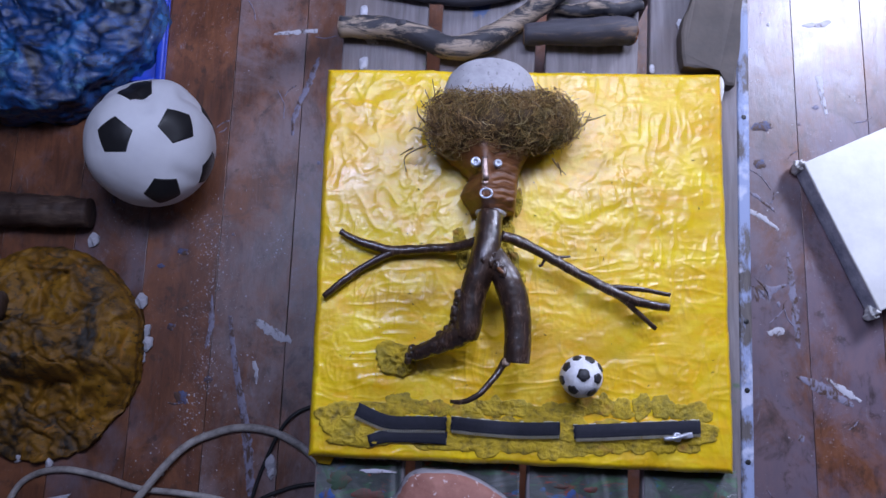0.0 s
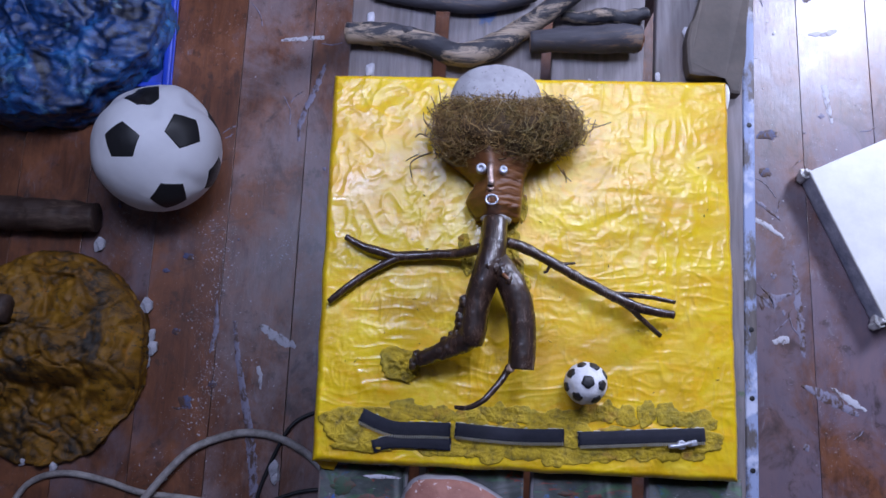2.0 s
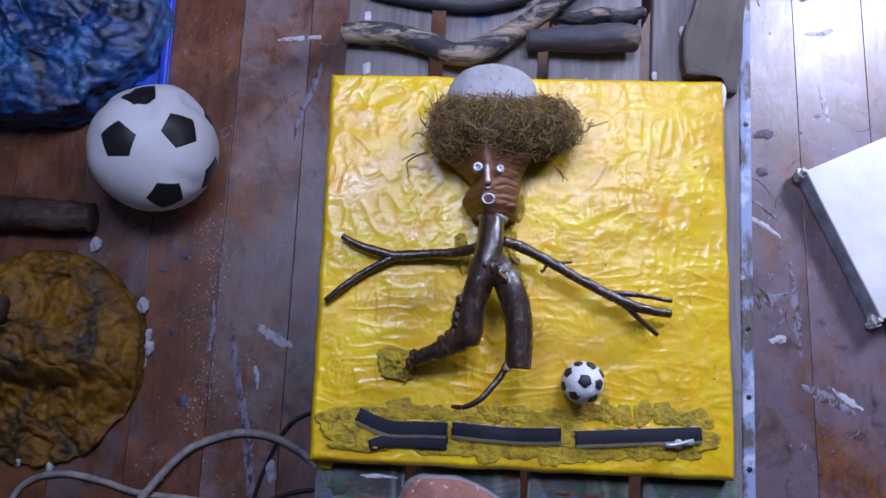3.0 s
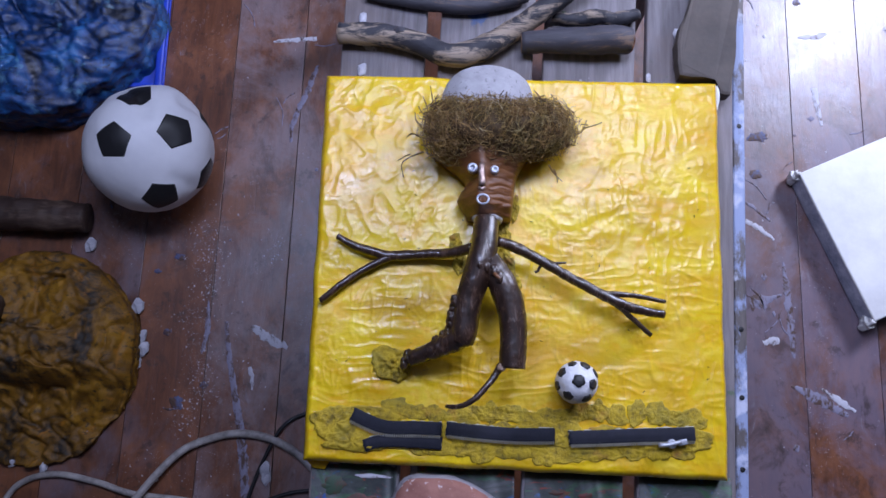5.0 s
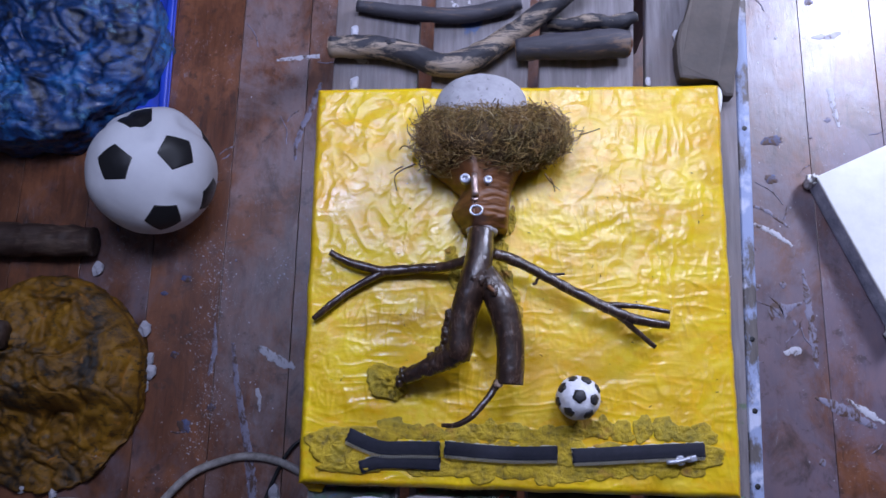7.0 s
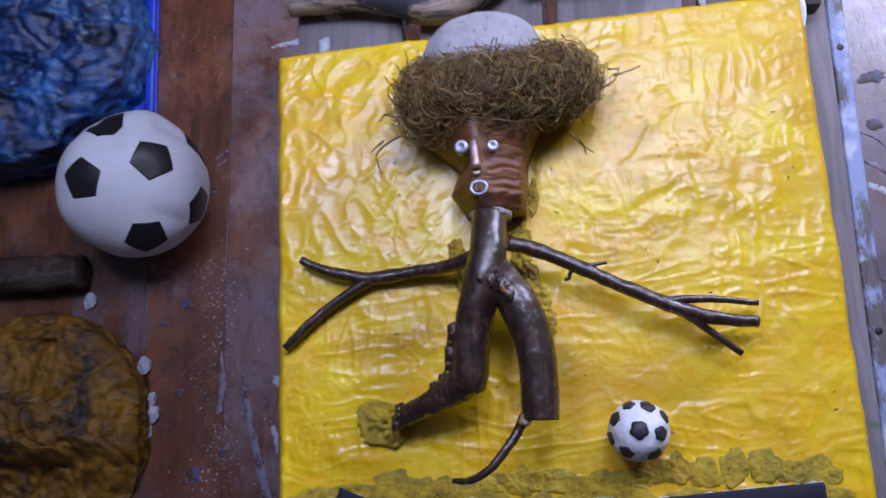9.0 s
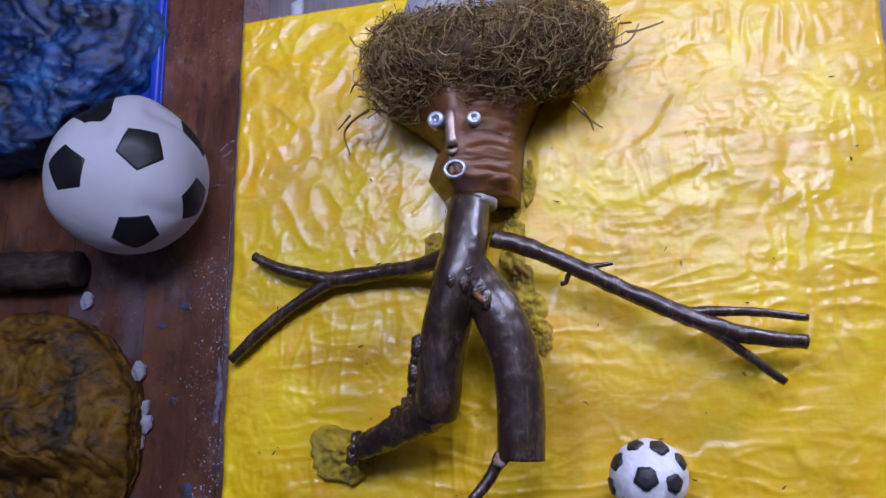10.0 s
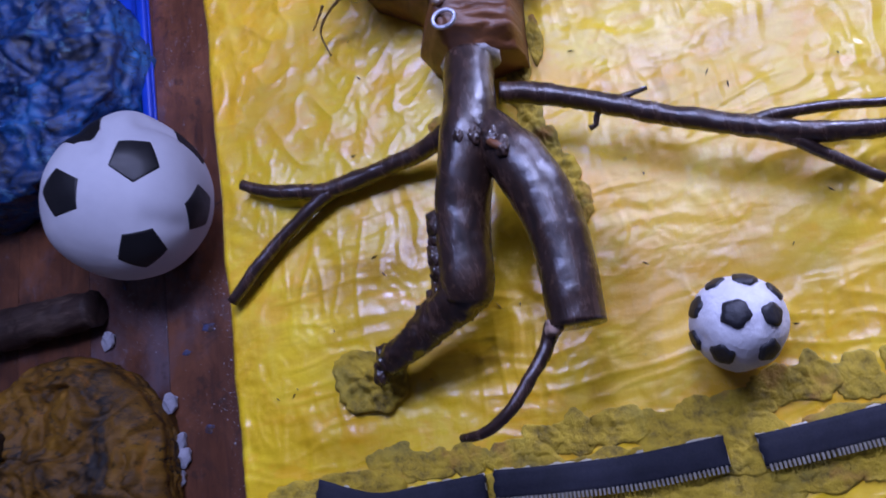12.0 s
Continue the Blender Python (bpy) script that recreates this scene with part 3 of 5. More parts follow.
def tape(parent, line, width, teeth_side):
    """A strip of zip: cloth tape, with a row of teeth along one edge."""
    zip_part = new("zipper")
    zip_part.parent = parent
    zip_part.location = (0, 0, 0)
    tagged(zip_part, "strip of black zip with metal teeth")
    pts = spline([(x, y, 0, 0) for x, y in line], 0.004)
    bm = bmesh.new()
    rows = []
    across = 6
    for i, q in enumerate(pts):
        d = (pts[min(i + 1, len(pts) - 1)] - pts[max(i - 1, 0)]).to_3d().normalized()
        side = Vector((-d.y, d.x, 0))
        row = []
        for k in range(across + 1):
            s = k / across - 0.5
            at = q.to_3d() + side * width * s
            if i in (0, len(pts) - 1):
                at += d * 0.0016 * noise.noise(Vector((k * 0.9, i, line[0][0] * 40)))
            sag = 0.0007 * noise.noise(Vector((at.x * 60, at.y * 60, 2)))
            row.append(bm.verts.new((at.x, at.y, BASE + 0.0062 + sag - 0.0012 * abs(s) * 2)))
        rows.append(row)
    for a, b in zip(rows, rows[1:]):
        for k in range(across):
            bm.faces.new((a[k], a[k + 1], b[k + 1], b[k]))
    made = bmesh.ops.extrude_face_region(bm, geom=bm.faces[:])["geom"]
    bmesh.ops.translate(bm, verts=[g for g in made if isinstance(g, bmesh.types.BMVert)], vec=(0, 0, -0.0042))
    part("tape", bm, TAPE, zip_part)
    glue = [(q.x, q.y, BASE + 0.0022, width * 0.5 + 0.0004) for q in pts]
    part("glue", tube(bmesh.new(), glue, 0.003, 14, 0.2, 260, flat=0.22), GLUE, zip_part, "pale dried glue along the edges")
    if teeth_side:
        verts, faces = [], []
        fine = spline([(x, y, 0, 0) for x, y in line], 0.0021)
        for i in range(1, len(fine) - 1):
            d = (fine[i + 1] - fine[i - 1]).to_3d().normalized()
            side = Vector((-d.y, d.x, 0)) * teeth_side
            a = fine[i].to_3d() + side * (width / 2 - 0.0006)
            b = a + side * 0.0032
            n = len(verts)
            for q, z in ((a, 0.0042), (b, 0.0042), (a, 0.0078), (b, 0.007)):
                for s in (-0.00055, 0.00055):
                    verts.append((q.x + d.x * s, q.y + d.y * s, BASE + z))
            faces += [tuple(n + k for k in f) for f in ((0, 1, 3, 2), (4, 5, 7, 6), (0, 1, 5, 4), (2, 3, 7, 6), (0, 2, 6, 4), (1, 3, 7, 5))]
        me = bpy.data.meshes.new("teeth")
        me.from_pydata(verts, [], faces)
        me.materials.append(BRASS)
        ob = new("teeth", me)
        ob.parent = zip_part
        at = zip_part.location + parent.location
        me.transform(Matrix.Translation(-at))
        tagged(ob, "row of small metal teeth", kind="stuff")
    return zip_part


def zips(parent):
    tape(parent, ((-0.104, -0.056), (-0.085, -0.064), (-0.066, -0.069), (-0.035, -0.0685), (-0.008, -0.0685)), 0.0145, -1)
    tape(parent, ((-0.09, -0.089), (-0.072, -0.0835), (-0.045, -0.0825), (-0.007, -0.0835)), 0.013, 0)
    tape(parent, ((-0.003, -0.0675), (0.03, -0.070), (0.07, -0.0715), (0.113, -0.070)), 0.0145, -1)
    last = tape(parent, ((0.128, -0.0725), (0.16, -0.0705), (0.2, -0.0675), (0.262, -0.0635)), 0.0148, -1)
    bm = bmesh.new()
    disc(bm, (0.236, -0.0745, BASE + 0.006), (0.1, 0, 1), 0.005, 0.0036, 14, 0, 0.003)
    tube(bm, ((0.222, -0.0765, BASE + 0.009, 0.0022), (0.232, -0.0755, BASE + 0.0105, 0.0024), (0.246, -0.072, BASE + 0.0095, 0.002)), 0.003, 8)
    box(bm, ((0.243, -0.0765), (0.253, -0.0745), (0.252, -0.0685), (0.242, -0.0705)), BASE + 0.005, BASE + 0.0095, 0.0012)
    part("slider", bm, STEEL, last, "silver zip slider")


def half_ball(parent):
    """The small painted football in relief."""
    centre, r = Vector((0.1325, -0.0148, BASE + 0.024)), 0.0222
    bm = bmesh.new()
    ball(bm, centre, (r, r, 0.0265), 4, 0.045, 100.0, floor=BASE - 0.004)
    small = part("toy_football", bm, RELIEF_WHITE, parent, "small lumpy white ball with black patches")
    rng = random.Random(3)
    spots = ((-0.08, 0.02, 0.31), (0.62, -0.1, 0.26), (-0.5, -0.66, 0.27), (0.4, -0.76, 0.27), (-0.78, 0.42, 0.26), (0.3, 0.78, 0.26), (-0.3, 0.82, 0.22), (0.82, 0.42, 0.24), (-0.95, -0.2, 0.24))
    for x, y, size in spots:
        bm = bmesh.new()
        d = Vector((x, y, math.sqrt(max(0.04, 1 - x * x - y * y)))).normalized()
        side = d.cross(Vector((0, 1, 0.2))).normalized()
        up = side.cross(d)
        turn = rng.random() * 6
        rows = []
        for s in (0.0001, 0.5, 0.85, 1.0):
            row = []
            for k in range(20):
                w = 2 * math.pi * k / 20
                edge = size * s * (1 + 0.1 * math.cos(5 * w + turn) + 0.12 * noise.noise(Vector((math.cos(w) * 2, math.sin(w) * 2, x * 9))))
                q = (d + side * edge * math.cos(w) + up * edge * math.sin(w)).normalized()
                lift = 1.055 if s < 1 else 1.0
                row.append(bm.verts.new(centre + Vector((q.x * r, q.y * r, q.z * 0.0265)) * lift))
            rows.append(row)
        for a, b in zip(rows, rows[1:]):
            for k in range(20):
                bm.faces.new((a[k], a[(k + 1) % 20], b[(k + 1) % 20], b[k]))
        part("patch", bm, RELIEF_BLACK, small, "rough black patch")


def figure(parent):
    """The stick figure, one plain mesh: branch body, twig limbs, carved head with screws and wire."""
    bm = bmesh.new()
    z = BASE
    # body and legs
    tube(bm, ((0.0325, 0.1535, z + 0.04, 0.0136), (0.0312, 0.138, z + 0.045, 0.0138), (0.0303, 0.122, z + 0.049, 0.0142), (0.0275, 0.1065, z + 0.0515, 0.0152), (0.0225, 0.088, z + 0.0505, 0.0152), (0.0165, 0.0685, z + 0.0475, 0.0144), (0.0132, 0.0495, z + 0.0455, 0.014), (0.0118, 0.032, z + 0.044, 0.0142), (0.0095, 0.0225, z + 0.041, 0.013)), 0.0018, 44, 0.045, 50)
    tube(bm, ((0.0115, 0.03, z + 0.042, 0.0138), (-0.004, 0.0205, z + 0.036, 0.0116), (-0.024, 0.0115, z + 0.029, 0.0094), (-0.0365, 0.0065, z + 0.025, 0.0084), (-0.0455, 0.0025, z + 0.022, 0.0068)), 0.0018, 34, 0.22, 95)
    tube(bm, ((0.032, 0.115, z + 0.047, 0.0105), (0.0405, 0.0985, z + 0.0505, 0.014), (0.051, 0.0815, z + 0.052, 0.0152), (0.0578, 0.064, z + 0.052, 0.015), (0.0617, 0.045, z + 0.0515, 0.0146), (0.063, 0.0225, z + 0.051, 0.0142), (0.0622, -0.0045, z + 0.05, 0.0138)), 0.0018, 44, 0.045, 50)
    # knots and bark scabs
    for x, y, h, r in ((0.041, 0.0935, 0.0635, 0.0048), (0.0325, 0.0985, 0.0625, 0.0045), (0.0255, 0.1, 0.064, 0.004), (0.0012, 0.0625, 0.05, 0.0046), (-0.0012, 0.056, 0.047, 0.0036), (-0.0022, 0.047, 0.046, 0.0045), (-0.0022, 0.0404, 0.044, 0.005), (-0.0035, 0.0303, 0.041, 0.0052), (-0.009, 0.0256, 0.036, 0.005), (-0.017, 0.0195, 0.033, 0.005), (-0.0459, 0.0048, 0.024, 0.005), (-0.05, -0.002, 0.021, 0.0045), (0.035, 0.107, 0.0595, 0.005), (0.0465, 0.086, 0.0665, 0.0042)):
        ball(bm, (x, y, z + h), (r * 0.95, r * 1.5, r), 4, 0.4, 210)
    tube(bm, ((0.0475, 0.084, z + 0.0685, 0.0014), (0.0434, 0.0876, z + 0.0695, 0.0022), (0.0395, 0.092, z + 0.0665, 0.0017)), 0.003, 8, 0.2, 300, slot=1)
    # twig limbs
    arm = z + 0.0095
    tube(bm, ((0.0178, 0.1239, z + 0.032, 0.0061), (-0.005, 0.1204, z + 0.02, 0.0056), (-0.0353, 0.119, z + 0.012, 0.0055), (-0.072, 0.117, arm, 0.0058), (-0.095, 0.122, arm, 0.0048), (-0.112, 0.1265, arm, 0.0044), (-0.132, 0.137, arm, 0.0036)), 0.002, 16, 0.16, 90)
    tube(bm, ((-0.07, 0.1165, arm, 0.0046), (-0.085, 0.109, arm, 0.0043), (-0.107, 0.096, arm - 0.001, 0.004), (-0.128, 0.08, arm - 0.001, 0.0042), (-0.1465, 0.0635, arm - 0.002, 0.0036)), 0.004, 10, 0.14, 140)
    tube(bm, ((0.0453, 0.1316, z + 0.037, 0.0062), (0.061, 0.1275, z + 0.034, 0.006), (0.0841, 0.1175, z + 0.032, 0.0057), (0.1216, 0.0975, z + 0.03, 0.0053), (0.1616, 0.077, z + 0.031, 0.0057), (0.1881, 0.0667, z + 0.029, 0.0052), (0.207, 0.063, z + 0.026, 0.0049), (0.2263, 0.061, z + 0.022, 0.0046)), 0.002, 16, 0.15, 90)
    tube(bm, ((0.1563, 0.0791, z + 0.031, 0.004), (0.1734, 0.0799, z + 0.03, 0.0033), (0.1984, 0.0794, z + 0.024, 0.0028), (0.2296, 0.0758, z + 0.016, 0.0024)), 0.003, 10, 0.18, 180)
    tube(bm, ((0.1593, 0.077, z + 0.031, 0.004), (0.175, 0.0679, z + 0.03, 0.0033), (0.1942, 0.0531, z + 0.025, 0.0029), (0.213, 0.0384, z + 0.019, 0.0026)), 0.003, 10, 0.18, 180)
    tube(bm, ((0.0991, 0.11, z + 0.032, 0.0026), (0.1082, 0.1105, z + 0.033, 0.0018), (0.1197, 0.1117, z + 0.033, 0.0011)), 0.003, 7, 0.2, 200)
    tube(bm, ((0.0954, 0.1108, z + 0.029, 0.0022), (0.0915, 0.1062, z + 0.027, 0.0019), (0.0904, 0.1029, z + 0.026, 0.0017), (0.0867, 0.1016, z + 0.026, 0.0016)), 0.002, 7, 0.2, 200)
    # trailing root
    ball(bm, (0.0515, -0.0045, z + 0.0545), (0.0042, 0.004, 0.0045), 3, 0.5, 300, slot=4)
    tube(bm, ((0.051, -0.001, z + 0.052, 0.004), (0.0450, -0.0120, z + 0.05, 0.0036), (0.0360, -0.0240, z + 0.053, 0.0033), (0.0230, -0.0380, z + 0.054, 0.0031), (0.0090, -0.0450, z + 0.051, 0.0027), (-0.0040, -0.0450, z + 0.045, 0.0022)), 0.003, 10, 0.2, 170)
    # head: a carved wedge, ridged on one cheek
    rows = []
    seg = 26
    steps = 80
    for j in range(steps + 1):
        s = j / steps
        y = 0.1605 + 0.094 * s
        flare = max(0.0, (s - 0.46) / 0.54)
        jaw = max(0.0, 1 - abs(s - 0.2) / 0.16)
        xl = 0.011 - 0.016 * s - 0.008 * jaw + 0.005 * max(0.0, 1 - abs(s - 0.42) / 0.09) - 0.028 * min(1.0, flare * 1.8) ** 1.3
        xr = 0.0605 + 0.009 * s + 0.012 * min(1.0, flare * 1.5) ** 1.3
        row = []
        for k in range(seg + 1):
            q = k / seg
            x = xl + (xr - xl) * q
            nose = 0.026
            if x < nose:
                w = (x - xl) / max(nose - xl, 0.001)
                top = 0.018 + 0.04 * min(1.0, w * 1.15) ** 0.75
            else:
                w = (x - nose) / max(xr - nose, 0.001)
                top = 0.058 - 0.022 * w - (0.016 * max(0.0, (w - 0.9) / 0.1) ** 2)
                if w > 0.2:
                    top -= 0.0028 * max(0.0, 1 - 8 * abs(noise.noise(Vector((x * 26 + y * 6, y * 190, 4.3)))))
            top += 0.0016 * noise.noise(Vector((x * 90, y * 90, 6)))
            top *= 0.72 + 0.28 * min(1.0, s / 0.1)
            row.append(bm.verts.new((x, y + 0.0025 * noise.noise(Vector((x * 70, s, 1))), z + top)))
        row.insert(0, bm.verts.new((xl + 0.002, y, z - 0.003)))
        row.append(bm.verts.new((xr - 0.001, y, z - 0.003)))
        rows.append(row)
    for a, b in zip(rows, rows[1:]):
        for k in range(len(a) - 1):
            bm.faces.new((a[k], a[k + 1], b[k + 1], b[k])).material_index = 1
    bm.faces.new(rows[0]).material_index = 1
    bm.faces.new(rows[-1][::-1]).material_index = 1
    # bound neck, screws, copper tube and wire ring
    ball(bm, (0.0335, 0.1545, z + 0.037), (0.0165, 0.0065, 0.0145), 3, 0.18, 160, slot=3)
    disc(bm, (0.0155, 0.2065, z + 0.053), (-0.12, 0, 1), 0.0057, 0.0075, 16, 2, 0.002)
    disc(bm, (0.0375, 0.2065, z + 0.05), (0.3, 0, 1), 0.0047, 0.007, 16, 2, 0.002)
    tube(bm, ((0.0245, 0.212, z + 0.058, 0.003), (0.025, 0.198, z + 0.0595, 0.0036), (0.026, 0.187, z + 0.0605, 0.004)), 0.003, 12, 0.08, 200, slot=5)
    tube(bm, ((0.0225, 0.1855, z + 0.058, 0.0016), (0.0255, 0.183, z + 0.06, 0.002), (0.0285, 0.1855, z + 0.058, 0.0016)), 0.0015, 8, slot=5)
    ring = [(0.027 + 0.0062 * math.cos(w), 0.172 + 0.0052 * math.sin(w), z + 0.0592, 0.0012) for w in (2 * math.pi * k / 12 for k in range(13))]
    tube(bm, ring, 0.003, 8, slot=2, caps=False)
    return part("figure", bm, [BARK, HEAD, STEEL, NECK, RAW, COPPER], parent, "figure of dark varnished branches with a carved bark head")


def strands(rng, count, centre, radii, length, thick, spread):
    """Many thin bent stalks, as vertices and faces of one mesh."""
    verts, faces = [], []
    c = Vector(centre)
    for _ in range(count):
        d = Vector((rng.gauss(0, 1), rng.gauss(0, 1), abs(rng.gauss(0, 1)) - 0.25)).normalized()
        shell = rng.uniform(0.55, 1.0)
        at = c + Vector((d.x * radii[0], d.y * radii[1], d.z * radii[2])) * shell
        tangent = d.cross(Vector((rng.gauss(0, 0.5), rng.gauss(0, 0.35), 1))).normalized() if rng.random() < 0.85 else d
        tangent = (tangent * rng.choice((-1, 1)) + d * rng.uniform(-0.15, spread)).normalized()
        bend = Vector((rng.gauss(0, 1), rng.gauss(0, 1), rng.gauss(0, 0.7))) * 0.8
        n = 5
        size = length * rng.uniform(0.45, 1.25)
        width = thick * rng.uniform(0.5, 1.3)
        side = tangent.cross(Vector((0.3, 0.2, 1))).normalized()
        up = side.cross(tangent)
        first = len(verts)
        p = at - tangent * size * 0.5
        for i in range(n):
            t = i / (n - 1)
            w = width * (1 - 0.7 * t)
            for a in (0.0, 2.1, 4.2):
                q = p + side * w * math.cos(a) + up * w * math.sin(a)
                verts.append((q.x, q.y, max(q.z, BASE + 0.001)))
            wander = Vector((rng.gauss(0, 1), rng.gauss(0, 1), rng.gauss(0, 1))) * 0.38
            p = p + (tangent + bend * (t - 0.3) + wander).normalized() * size / (n - 1)
            pull = (p - c)
            k = math.sqrt((pull.x / radii[0]) ** 2 + (pull.y / radii[1]) ** 2 + (pull.z / radii[2]) ** 2)
            if k > 1.1:
                p -= pull * (k - 1.1) / k * 0.7
        for i in range(n - 1):
            for k in range(3):
                a, b = first + i * 3 + k, first + i * 3 + (k + 1) % 3
                faces.append((a, b, b + 3, a + 3))
    return verts, faces


def moss(parent):
    rng = random.Random(11)
    verts, faces = [], []
    for count, centre, radii in ((1500, (0.035, 0.256, BASE + 0.037), (0.074, 0.04, 0.044)), (1100, (0.085, 0.262, BASE + 0.034), (0.046, 0.036, 0.038)), (800, (-0.008, 0.258, BASE + 0.034), (0.037, 0.039, 0.036))):
        for share, size, thick in ((1.7, 0.016, 0.00038), (0.55, 0.029, 0.0006)):
            v, f = strands(rng, int(count * share), centre, radii, size, thick, 0.3)
            n = len(verts)
            verts += v
            faces += [tuple(n + i for i in q) for q in f]
    me = bpy.data.meshes.new("moss")
    me.from_pydata(verts, [], faces)
    me.materials.append(MOSS)
    ob = new("moss", me)
    ob.parent = parent
    me.transform(Matrix.Translation(-parent.location))
    tagged(ob, "tangled tuft of dry brown moss")
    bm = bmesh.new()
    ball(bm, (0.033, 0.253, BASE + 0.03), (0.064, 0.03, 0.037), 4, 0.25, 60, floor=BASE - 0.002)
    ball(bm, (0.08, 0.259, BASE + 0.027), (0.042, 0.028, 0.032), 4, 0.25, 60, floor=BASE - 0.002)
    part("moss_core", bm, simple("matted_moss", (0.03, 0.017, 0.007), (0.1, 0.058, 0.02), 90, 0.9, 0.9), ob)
    # stray stalks that stand out of the tuft
    for line in (((-0.04, 0.232), (-0.055, 0.228), (-0.064, 0.222), (-0.062, 0.209)), ((-0.054, 0.229), (-0.06, 0.229), (-0.069, 0.226)), ((0.12, 0.256), (0.132, 0.262), (0.14, 0.27), (0.146, 0.285)), ((0.138, 0.267), (0.148, 0.272), (0.162, 0.28)),
                 ((0.1, 0.222), (0.108, 0.214), (0.118, 0.208)), ((0.106, 0.217), (0.11, 0.212), (0.112, 0.207)), ((0.09, 0.275), (0.085, 0.295), (0.078, 0.312)), ((0.1, 0.277), (0.094, 0.3), (0.087, 0.314)), ((0.105, 0.275), (0.1, 0.293), (0.11, 0.309)), ((0.085, 0.28), (0.09, 0.303), (0.084, 0.317)),
                 ((0.11, 0.27), (0.118, 0.283), (0.114, 0.297)), ((-0.035, 0.268), (-0.038, 0.288), (-0.044, 0.305)), ((-0.03, 0.27), (-0.032, 0.295), (-0.036, 0.318)), ((-0.026, 0.272), (-0.029, 0.296), (-0.026, 0.308)), ((-0.042, 0.26), (-0.05, 0.272), (-0.052, 0.285)), ((-0.045, 0.25), (-0.054, 0.256), (-0.06, 0.254))):
        n = len(line)
        part("stalk", tube(bmesh.new(), [(x, y, BASE + 0.03 - 0.008 * i, 0.0011 - 0.0006 * i / (n - 1)) for i, (x, y) in enumerate(line)], 0.003, 5, 0.3, 300), MOSS, ob)


artwork = empty("relief_artwork", (0.07, 0.113, TOP), "square yellow varnished relief with a branch figure kicking a ball", "artwork")
relief_panel(artwork)
clay_ground(artwork)
dab(artwork, -0.067, 0.0005, 0.022, 0.019, 0.0045, 7.0)
dab(artwork, -0.058, -0.006, 0.015, 0.014, 0.006, 19.0)
for x, y, rx, ry, seed in ((0.004, 0.115, 0.008, 0.016, 3.0), (0.0, 0.136, 0.007, 0.012, 23.0), (0.052, 0.163, 0.009, 0.012, 5.0), (0.053, 0.145, 0.008, 0.013, 15.0), (0.054, 0.127, 0.008, 0.013, 9.0), (0.06, 0.109, 0.008, 0.014, 13.0), (0.067, 0.09, 0.007, 0.014, 27.0), (0.072, 0.072, 0.006, 0.012, 29.0), (0.066, 0.178, 0.005, 0.014, 17.0)):
    dab(artwork, x, y, rx, ry, 0.0025, seed)


def flecks(parent):
    """Bark crumbs and bristles caught in the varnish."""
    rng = random.Random(31)
    verts, faces = [], []
    for _ in range(46):
        x, y = rng.uniform(-0.13, 0.28), rng.uniform(-0.03, 0.24)
        a, n, w = rng.uniform(0, 6.28), rng.uniform(0.0008, 0.0028), rng.uniform(0.0003, 0.0006)
        z = BASE + creases(round(x, 4), round(y, 4)) + 0.0004
        first = len(verts)
        for u, v, h in ((-1, 0, 0), (0, 1, 0), (1, 0, 0), (0, -1, 0), (0, 0, 0.0008)):
            dx, dy = u * n, v * w
            verts.append((x + dx * math.cos(a) - dy * math.sin(a), y + dx * math.sin(a) + dy * math.cos(a), z + h))
        faces += [(first + i, first + (i + 1) % 4, first + 4) for i in range(4)]
    me = bpy.data.meshes.new("bark_fleck")
    me.from_pydata(verts, [], faces)
    me.materials.append(FLECK)
    me.transform(Matrix.Translation(-parent.location))
    ob = new("bark_fleck", me)
    ob.parent = parent
    tagged(ob, "dark bark crumbs caught in the varnish", kind="stuff")


flecks(artwork)
bare = ((0.3005, 0.338, 0.4335, 0.0016), (0.3015, 0.33, 0.434, 0.0026), (0.3012, 0.318, 0.4335, 0.0022), (0.3008, 0.308, 0.433, 0.0008))
part("bare_corner", tube(bmesh.new(), bare, 0.002, 10, 0.25, 150), CANVAS, artwork, "white worn corner of the panel")
zips(artwork)
half_ball(artwork)
figure(artwork)
part("stone", ball(bmesh.new(), (0.032, 0.302, BASE + 0.012), (0.053, 0.042, 0.028), 5, 0.06, 24, floor=TOP + 0.001), GREY_STONE, artwork, "smooth grey pebble with darker specks")
moss(artwork)

# ---- things on the table ----
Z = TOP
stick = thing("driftwood_stick", tube(bmesh.new(), ((-0.149, 0.391, Z + 0.0145, 0.013), (-0.12, 0.391, Z + 0.015, 0.0135), (-0.088, 0.389, Z + 0.015, 0.0135), (-0.05, 0.379, Z + 0.015, 0.0135), (-0.016, 0.3665, Z + 0.016, 0.015), (0.019, 0.374, Z + 0.016, 0.0145), (0.058, 0.4, Z + 0.016, 0.0135), (0.1, 0.43, Z + 0.022, 0.0125), (0.15, 0.47, Z + 0.03, 0.012)), 0.005, 18, 0.12, 45, end_slot=1),
      [PALE_STICK, RAW], "bent driftwood stick with peeling dark bark", "stick", "sticks on the table")
log = thing("dark_log", tube(bmesh.new(), ((0.07, 0.386, Z + 0.0155, 0.0125), (0.1, 0.388, Z + 0.0165, 0.0145), (0.15, 0.3905, Z + 0.0185, 0.0165), (0.18, 0.392, Z + 0.019, 0.017), (0.2, 0.391, Z + 0.0175, 0.0155)), 0.005, 20, 0.1, 45, end_slot=1),
      [DARK_STICK, RAW], "short dark bark-covered log with a broken end", "log", "sticks on the table")
